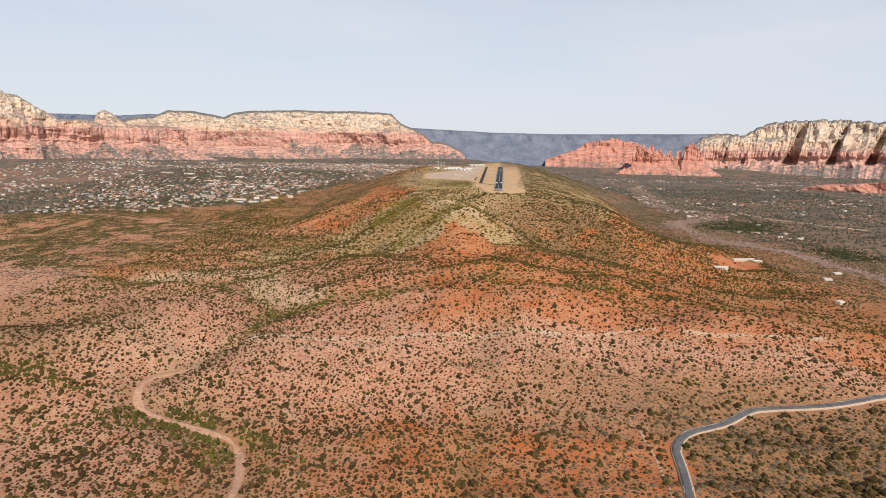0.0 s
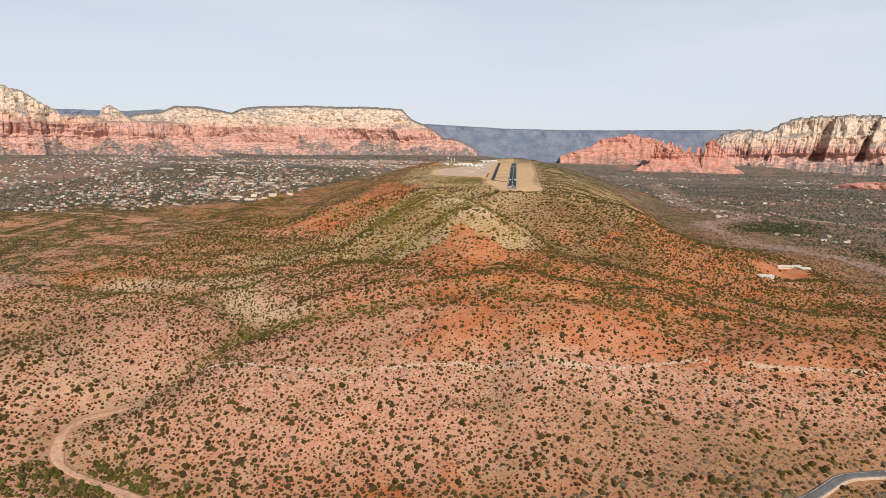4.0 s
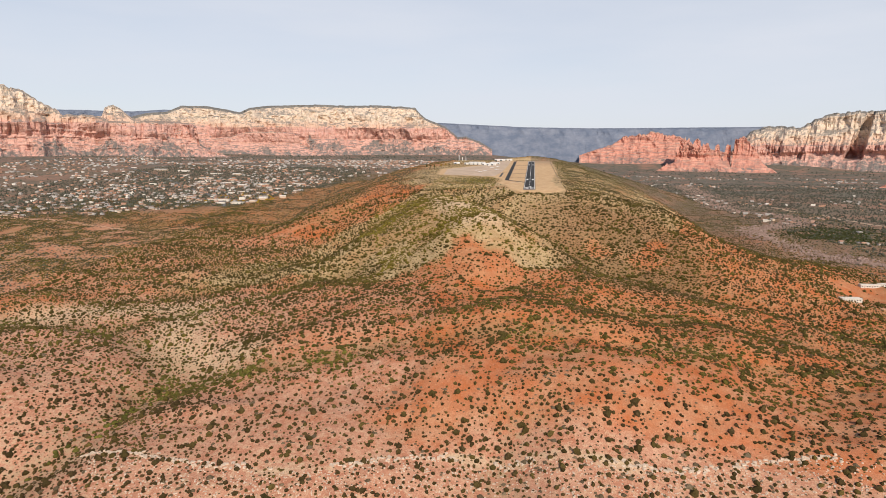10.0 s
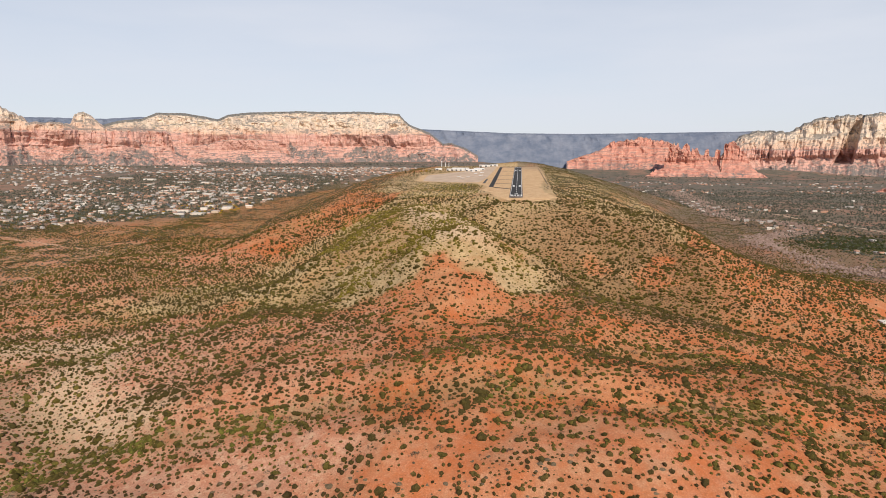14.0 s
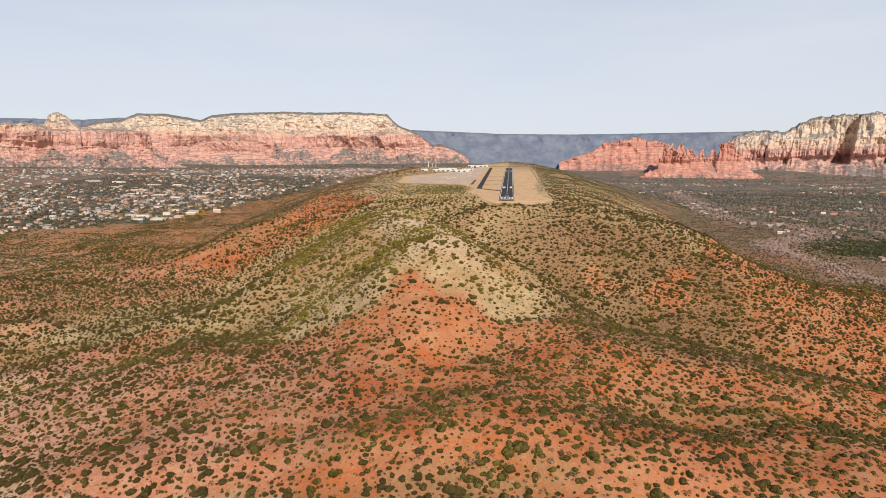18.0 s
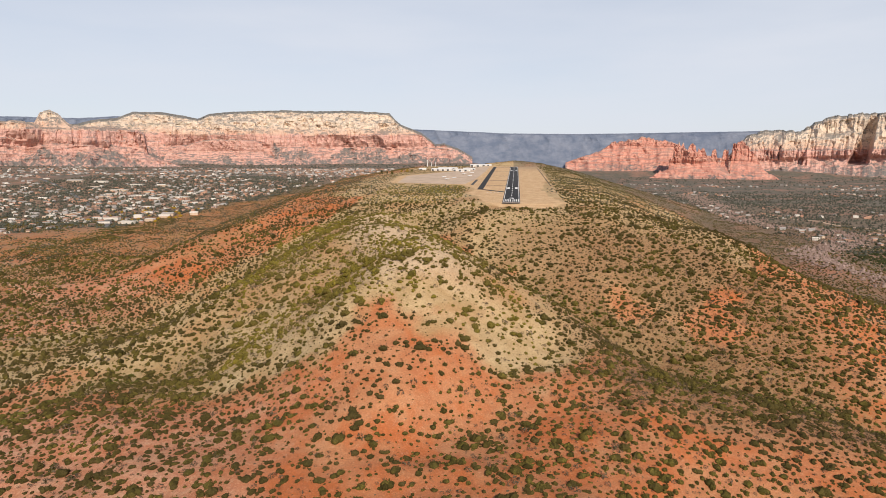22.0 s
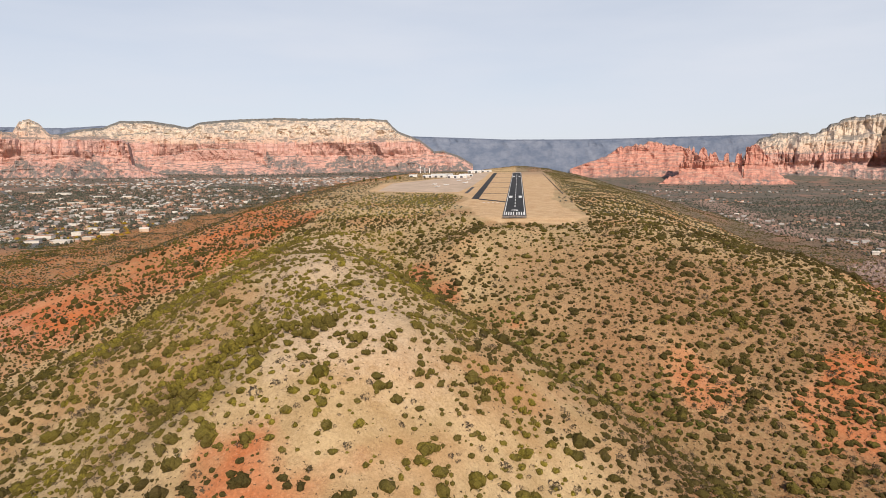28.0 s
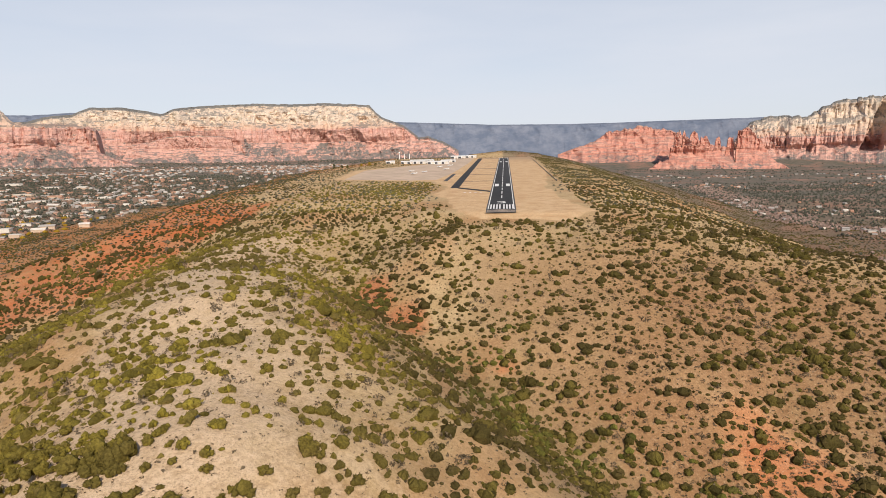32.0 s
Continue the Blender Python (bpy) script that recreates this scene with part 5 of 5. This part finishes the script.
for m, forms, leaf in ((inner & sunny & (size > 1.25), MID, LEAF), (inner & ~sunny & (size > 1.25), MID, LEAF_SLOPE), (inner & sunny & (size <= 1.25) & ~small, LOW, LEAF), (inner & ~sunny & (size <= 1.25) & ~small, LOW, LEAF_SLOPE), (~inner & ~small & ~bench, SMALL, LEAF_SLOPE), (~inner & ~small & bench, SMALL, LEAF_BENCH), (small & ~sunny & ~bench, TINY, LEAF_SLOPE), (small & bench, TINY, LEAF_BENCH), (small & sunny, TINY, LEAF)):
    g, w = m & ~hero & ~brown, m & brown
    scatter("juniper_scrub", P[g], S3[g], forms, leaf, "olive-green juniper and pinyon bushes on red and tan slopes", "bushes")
    scatter("dry_brush", P[w], S3[w] * (0.85, 0.85, 0.7), BRUSH if forms is MID or forms is LOW else TINY, TWIG, "grey-brown leafless brush on the slopes", "brush")
# small tufts between the bushes
tx, ty = sow(-200, 200, -380, -20, 3.6, rng)
ts = rng.uniform(0.18, 0.5, len(tx))
ts = ts * (1 + 0.6 * ease(10, 60, tx))
tz = height(tx, ty) - 0.05
scatter("low_tufts", np.stack([tx, ty, tz], -1), np.stack([ts, ts, ts * 0.8], -1), TUFT, TWIG, "low brown tufts of dry brush", "brush")
# trees along the gullies
gp = []
for line, wide, each in ((GULLY_FRONT, 11, 1.3), (GULLY_LOW, 8, 2.0), (GULLY_LOWER, 6, 3.0), (GULLY_SIDE, 6, 2.5), (GULLY_EAST[1:], 19, 0.8), (SANDY[1:], 13, 0.42), ([(-520, -770, 0), (-430, -790, 0), (-350, -800, 0), (-290, -815, 0)], 13, 0.7), (WASH[13:], 7, 1.8)):
    p = smooth_line([q[:2] for q in line], each / 2)
    gp.append(p + rng.normal(0, 1, p.shape) * wide * (0.8 + 0.6 * vnoise(p[:, 0] / 20, p[:, 1] / 20, 58))[:, None])
gp = np.concatenate(gp)
gp = gp[vnoise(gp[:, 0] / 34, gp[:, 1] / 34, 59) > -0.12]
gp = gp[along(gp[:, 0], gp[:, 1], SANDY)[0] > 4]
gs = rng.uniform(0.8, 2.1, len(gp))
gt = 1.1 + 0.8 * ease(-690, -740, gp[:, 1])  # the trees by the wash stand taller
scatter("gully_trees", np.column_stack([gp, height(gp[:, 0], gp[:, 1]) - 0.2]), np.stack([gs, gs, gs * gt], -1), LOW, LEAF_GULLY, "dense green juniper trees along the gullies", "trees")
# heath between the mesa and the town
hx, hy = sow(-1100, -560, -460, 330, 9.0, rng, lambda x, y: fbm(x / 75, y / 34, 3, 37) > -0.32 + 0.2 * rng.uniform(-1, 1, len(x)))
hs = rng.uniform(1.0, 2.2, len(hx))
scatter("heath_bushes", np.stack([hx, hy, height(hx, hy) - 0.2], -1), np.stack([hs, hs, hs * 0.9], -1), TINY, LEAF_SLOPE, "dark olive bushes on the low red heath", "bushes")
# bushes on the long flanks of the mesa
for name, x0, x1 in (("flank_bushes", 58, 480), ("flank_bushes", -620, -60), ("knoll_shrubs", -150, 140)):
    qx, qy = sow(x0, x1, 25 if "flank" in name else 885, 960 if "flank" in name else 1000, 8.0 if x0 > 0 else 10.0, rng)
    qs = rng.uniform(0.7, 1.9, len(qx)) * (1.0 if x0 > -600 else 0.9)
    at, big = np.stack([qx, qy, height(qx, qy) - 0.15], -1), np.stack([qs, qs, qs * 0.9], -1)
    thicket = (qx > -175) & (qx < -40) & (qy < 250)
    for forms, leaf, m in ((SMALL, LEAF_SLOPE, (qy < 230) & ~thicket), (SMALL, LEAF, thicket), (TINY, LEAF_SLOPE, (qy >= 230) & ~thicket)):
        if m.any():
            scatter(name, at[m], big[m], forms, leaf, "dark olive bushes on the flank of the mesa", "bushes")
# the same scrub round about
ox, oy = sow(-1000, 950, -1500, -250, 40.0, rng, lambda x, y: ~near(x, y) | (np.minimum(x + 0.9 * (y + 1245), 0.68 * (y + 1245) - x) < 10), True)
osz = rng.uniform(0.6, 1.6, len(ox))
scatter("outlying_scrub", np.stack([ox, oy, height(ox, oy) - 0.15], -1), np.stack([osz, osz, osz * 0.9], -1), TINY, LEAF_SLOPE, "olive bushes scattered over the outlying red desert", "bushes")
ax, ay = sow(-420, 420, -1260, -958, 16.0, rng, None, True)
asz = rng.uniform(0.6, 1.7, len(ax))
scatter("outlying_scrub", np.stack([ax, ay, height(ax, ay) - 0.15], -1), np.stack([asz, asz, asz * 0.9], -1), TINY, LEAF_BENCH, "dark olive bushes on the low ground by the wash", "bushes")
# woods farther off
fx, fy = sow(-1100, 900, -600, 520, 32.0, rng, lambda x, y: ~near(x, y) & ~((y > 0) & (np.abs(x) < 250) & (y > 700)))
fs = rng.uniform(0.9, 2.2, len(fx))
scatter("slope_woods", np.stack([fx, fy, height(fx, fy) - 0.2], -1), np.stack([fs, fs, fs * 0.9], -1), TINY, LEAF_DARK, "dark green juniper woods on the slopes and valley floor", "woods")

# scrub on the lower east slope, down to the creek
ex, ey = sow(470, 700, -420, 700, 15.0, rng, None, True)
es = rng.uniform(0.8, 2.0, len(ex))
scatter("slope_scrub", np.stack([ex, ey, height(ex, ey) - 0.2], -1), np.stack([es, es, es * 0.9], -1), TINY, LEAF_SLOPE, "olive scrub on the slope above the creek", "bushes")

# single bushes on the pale crest
hi = np.flatnonzero(hero)
hr = np.random.default_rng(23)


def bush_variant(k):
    e = new("juniper_bush")
    v, f = crown(hr, 8 + k % 4, ICO1, 0.14)
    low = v[:, 2] < 0.02
    v[low, 2] = 0.02
    # leafy sprigs that break the outline
    n = 220
    a, h = hr.uniform(0, 2 * math.pi, n), hr.uniform(0.15, 1.0, n)
    at = v[hr.integers(0, len(v), n)]
    t = hr.standard_normal((n, 3, 3)) * 0.075
    sv = (at[:, None] * 1.02 + t).reshape(-1, 3)
    sf = np.arange(3 * n).reshape(-1, 3) + len(v)
    mesh_part("crown", mesh_of("crown", np.vstack([v, sv]), np.vstack([f, sf]), LEAF), e)
    bm = bmesh.new()
    for j in range(3):
        lean = Matrix.Rotation(radians(hr.uniform(10, 35)), 4, "X") @ Matrix.Rotation(j * 2.1, 4, "Z")
        bmesh.ops.create_cone(bm, cap_ends=True, segments=6, radius1=0.07, radius2=0.03, depth=0.6, matrix=Matrix.Rotation(j * 2.1, 4, "Z") @ Matrix.Rotation(radians(20), 4, "X") @ Matrix.Translation((0, 0, 0.22)))
    part("trunk", bm, BARK, e)
    return tagged(e, "rounded olive-green juniper bush on pale dry soil", "bush", "juniper bushes on the crest")


bushes = [bush_variant(k) for k in range(6)]
for n, i in enumerate(hi):
    s = Matrix.Translation(P[i]) @ Matrix.Rotation(float(rng.uniform(0, 6.28)), 4, "Z")
    b = bushes[n] if n < 6 else copy_thing(bushes[n % 6], s)
    b.matrix_basis = s @ Matrix.Diagonal((*S3[i], 1))


def airfield_tree(x, y, tall, wide, leaf, label):
    e = tagged(new("tree"), label, "tree", "trees by the hangars")
    e.matrix_basis = pose(x, y, float(height(x, y)) - 0.1)
    bm = bmesh.new()
    bmesh.ops.create_cone(bm, cap_ends=True, segments=8, radius1=0.32, radius2=0.08, depth=tall * 0.8, matrix=Matrix.Translation((0, 0, tall * 0.4)))
    part("trunk", bm, BARK, e)
    for j in range(5):
        bm = bmesh.new()
        up = Matrix.Translation((0, 0, tall * (0.25 + 0.1 * j))) @ Matrix.Rotation(2.4 * j, 4, "Z") @ Matrix.Rotation(radians(62), 4, "X")
        bmesh.ops.create_cone(bm, cap_ends=True, segments=5, radius1=0.12, radius2=0.03, depth=wide * 0.8, matrix=up @ Matrix.Translation((0, 0, wide * 0.4)))
        part("limb", bm, BARK, e)
    vs, fs, n = [], [], 0
    for j in range(26):
        u = hr.uniform(0.12, 1)
        ring, a = wide * 0.5 * (1.1 - u) ** 0.7 * hr.uniform(0.3, 1), hr.uniform(0, 2 * math.pi)
        v, f = lump(hr, (ring * math.cos(a), ring * math.sin(a), tall * (0.15 + 0.8 * u)), (wide * 0.2, wide * 0.2, tall * 0.09), ICO1, 0.18)
        vs.append(v), fs.append(f + n)
        n += len(v)
    mesh_part("crown", mesh_of("crown", np.concatenate(vs), np.concatenate(fs), leaf), e)


for x, y, tall, wide, leaf, label in ((-258, 512, 9, 4.5, LEAF_GROVE, "dark green conifer at the mesa edge"), (-240, 524, 7.5, 5, LEAF_GULLY, "olive-green tree at the mesa edge"), (-252, 534, 6, 4, LEAF_GROVE, "small dark green conifer at the mesa edge"),
                                      (-222, 596, 7, 7, GOLD, "rust-brown leafy tree beside the apron"), (-214, 604, 6, 6, LEAF_GULLY, "olive-green tree beside the apron"), (-232, 580, 6, 6, GOLD, "rust-brown leafy tree beside the apron")):
    airfield_tree(x, y, tall, wide, leaf, label)
# ---- the towns in the valleys ----
tr = np.random.default_rng(31)


def house_mesh(w, d, h, ridge):
    bm = bmesh.new()
    box(bm, -w / 2, w / 2, -d / 2, d / 2, -1.5, h)
    return bm


def town_house(x, y, w, d, h, turn, wall, roof, flat, near_by=False):
    e = tagged(new("house"), "flat-roofed stucco building among trees" if flat else "small stucco house with a pitched roof among trees", "house", "town houses")
    e.matrix_basis = pose(x, y, float(height(x, y)), 0, 0, turn)
    body = part("wall", house_mesh(w, d, h, 0), wall, e)
    if near_by:  # openings on the long front
        for i in range(int(w / 3)):
            c = -w / 2 + 1.5 + 3 * i
            if i % 3 == 1:
                part("door", box(bmesh.new(), c - 0.5, c + 0.5, -d / 2 - 0.06, -d / 2 - 0.01, 0, 2.1), ROOFS[3], body)
            else:
                part("window", box(bmesh.new(), c - 0.8, c + 0.8, -d / 2 - 0.06, -d / 2 - 0.01, 0.9, 2.2), DARK, body)
    if flat:
        part("roof", box(bmesh.new(), -w / 2 - 0.2, w / 2 + 0.2, -d / 2 - 0.2, d / 2 + 0.2, h, h + 0.5, 0.08), roof, e)
    else:
        part("roof", gable_bm(w, d, h, d * 0.22), roof, e)


def in_west(x, y):
    return y > np.interp(x, [-1500, -1115, -900, -650, -600, -470, -350], [-40, -10, 66, 250, 445, 837, 1200])


def in_east(x, y):
    return (x > 430) & (x > 560 - 0.1 * (y + 100))


count = 0
spots = []
while len(spots) < 4200:
    west = tr.uniform() < 0.8
    x, y = (tr.uniform(-2100, -350), tr.uniform(-20, 2000)) if west else (tr.uniform(430, 1800), tr.uniform(-200, 2200))
    if not (in_west(x, y) if west else in_east(x, y)):
        continue
    clump = float(fbm(np.array([x / 170]), np.array([y / 170]), 3, 61)[0])
    if tr.uniform() > (0.4 + 0.9 * clump if west else 0.1 + 2.0 * clump):
        continue
    spots.append((math.hypot(x, y + 400), x, y))
for _ in range(360):
    x, y = tr.uniform(-1100, -590), tr.uniform(280, 800)
    if in_west(x, y):
        spots.append((math.hypot(x, y + 400), x, y))
spots.sort()
boxes = {}
for n, (_, x, y) in enumerate(spots):
    w, d, h = tr.uniform(5.5, 11.5), tr.uniform(4.5, 7.0), tr.uniform(2.2, 3.4)
    flat = tr.uniform() < 0.3
    turn = tr.uniform(-25, 25) + (90 if tr.uniform() < 0.4 else 0)
    wall, roof = WALLS[int(tr.integers(0, 4))], ROOFS[int(tr.choice([0, 1, 1, 2, 2, 2, 3, 3, 3]))]
    if n < 260:
        town_house(x, y, w, d, h, turn, wall, roof, flat)
    else:
        boxes.setdefault(roof.name, (roof, []))[1].append((x, y, float(height(x, y)), w, d, h + (0 if flat else 1.4), radians(turn)))
for roof, items in boxes.values():
    vs, fs = [], []
    for x, y, z, w, d, h, a in items:
        c, s, n = math.cos(a), math.sin(a), 10 * len(vs)
        ring = [(-w / 2, -d / 2), (w / 2, -d / 2), (w / 2, d / 2), (-w / 2, d / 2)]
        pts = [(px, py, zz) for zz in (-1.5, h * 0.7) for px, py in ring] + [(-w / 2, 0, h), (w / 2, 0, h)]
        vs.append([(x + px * c - py * s, y + px * s + py * c, z + pz) for px, py, pz in pts])
        fs += [[n + q for q in f] for f in ((0, 1, 5), (0, 5, 4), (2, 3, 7), (2, 7, 6), (1, 2, 6), (1, 6, 5), (3, 0, 4), (3, 4, 7), (4, 5, 9), (4, 9, 8), (6, 7, 8), (6, 8, 9), (5, 6, 9), (7, 4, 8))]
    tagged(new("far_houses", mesh_of("far_houses", np.array(vs).reshape(-1, 3), fs, roof)), "many small far houses among trees", "houses", kind="stuff")

# long pale commercial buildings
shops = [(-657, 300, 30, 12), (-628, 318, 16, 9), (-690, 285, 20, 10), (-614, 340, 18, 8), (-700, 318, 26, 10), (-735, 335, 22, 10), (-668, 345, 14, 8), (-628, 372, 20, 9), (-760, 300, 14, 9), (-800, 345, 18, 9), (-838, 342, 14, 8),
         (-590, 395, 14, 8), (-680, 395, 16, 9), (-738, 604, 34, 12), (-700, 560, 22, 10), (-790, 585, 26, 10), (-850, 620, 34, 12), (-924, 607, 26, 10), (-948, 665, 40, 12), (-880, 700, 24, 10), (-760, 680, 28, 10), (-1000, 760, 44, 12),
         (-1040, 893, 40, 12), (-965, 889, 30, 10), (-1120, 830, 36, 10), (-640, 640, 18, 9), (-1200, 960, 40, 12), (-1312, 998, 50, 12)]
for n, (x, y, w, d) in enumerate(shops):
    town_house(x, y, w, d, tr.uniform(3, 4.5), tr.uniform(-14, 22), WALLS[n % 2], ROOFS[(0, 0, 2, 0, 1)[n % 5]], n % 4 != 3)
# houses on cleared ground east of the mesa
for x, y, w, d, turn in ((368, -234, 22, 8, 6), (428, -156, 24, 6, 4), (456, -158, 16, 6, 10), (452, -140, 12, 6, 8), (500, -300, 11, 8, 0), (455, -420, 10, 7, 30), (540, -250, 12, 8, 10)):
    town_house(x, y, w, d, 3.2, turn, WALLS[0], ROOFS[0], True, True)

# town trees
n = 37000
ux, uy = tr.uniform(-2400, 2300, n), tr.uniform(-200, 2900, n)
ux[:12000], uy[:12000] = tr.uniform(-1400, -540, 12000), tr.uniform(0, 1200, 12000)
ux[22000:25000], uy[22000:25000] = tr.uniform(-1150, -560, 3000), tr.uniform(180, 850, 3000)
ux[13000:22000], uy[13000:22000] = tr.uniform(430, 1300, 9000), tr.uniform(-150, 1500, 9000)
ux[32000:], uy[32000:] = tr.uniform(430, 1500, 5000), tr.uniform(150, 1700, 5000)
ok = (in_west(ux, uy) | in_east(ux, uy)) & (tr.uniform(0, 1, n) < 0.75)
ux, uy = ux[ok], uy[ok]
us = tr.uniform(1.6, 3.4, len(ux)) * (1 + 0.5 * ease(1200, 2600, uy))
scatter("town_trees", np.stack([ux, uy, height(ux, uy) - 0.3], -1), np.stack([us, us, us * 1.2], -1), LEAST, LEAF_DARK, "dark green trees between the houses of the town", "trees")
n = 70
gx, gy = tr.uniform(-760, -600, n), tr.uniform(310, 470, n)
gs = tr.uniform(2.2, 4.0, n)
scatter("autumn_trees", np.stack([gx, gy, height(gx, gy) - 0.3], -1), np.stack([gs, gs, gs * 1.3], -1), MID, GOLD, "golden autumn trees beside pale buildings", "trees")
# leafless creek-side trees east of the mesa
creek = smooth_line([(700, -420), (585, -293), (575, -164), (555, -50), (500, 60), (462, 130), (432, 190), (428, 255), (465, 335), (530, 400), (610, 470), (590, 570), (500, 690), (530, 880), (565, 1100), (595, 1350), (600, 1550)], 0.4)
creek = creek + tr.normal(0, 1, creek.shape) * (9 + 7 * ease(20, 120, creek[:, 1]) + 8 * ease(600, 900, creek[:, 1]))[:, None]
cs = tr.uniform(1.6, 3.2, len(creek))
scatter("creek_trees", np.column_stack([creek, height(creek[:, 0], creek[:, 1]) - 0.3]), np.stack([cs, cs, cs * 1.2], -1), SMALL, TWIG_PALE, "leafless grey-brown trees along a creek", "trees")
# dark groves beside the creek
grove = np.concatenate([tr.normal(0, 1, (1300, 2)) * (42, 38) + (582, 262), tr.normal(0, 1, (500, 2)) * (30, 30) + (650, 350), tr.normal(0, 1, (500, 2)) * (22, 40) + (650, -60)])
cs = tr.uniform(1.6, 2.8, len(grove))
scatter("grove_trees", np.column_stack([grove, height(grove[:, 0], grove[:, 1]) - 0.3]), np.stack([cs, cs, cs * 1.2], -1), SMALL, LEAF_GROVE, "dark green grove beside the creek", "trees")
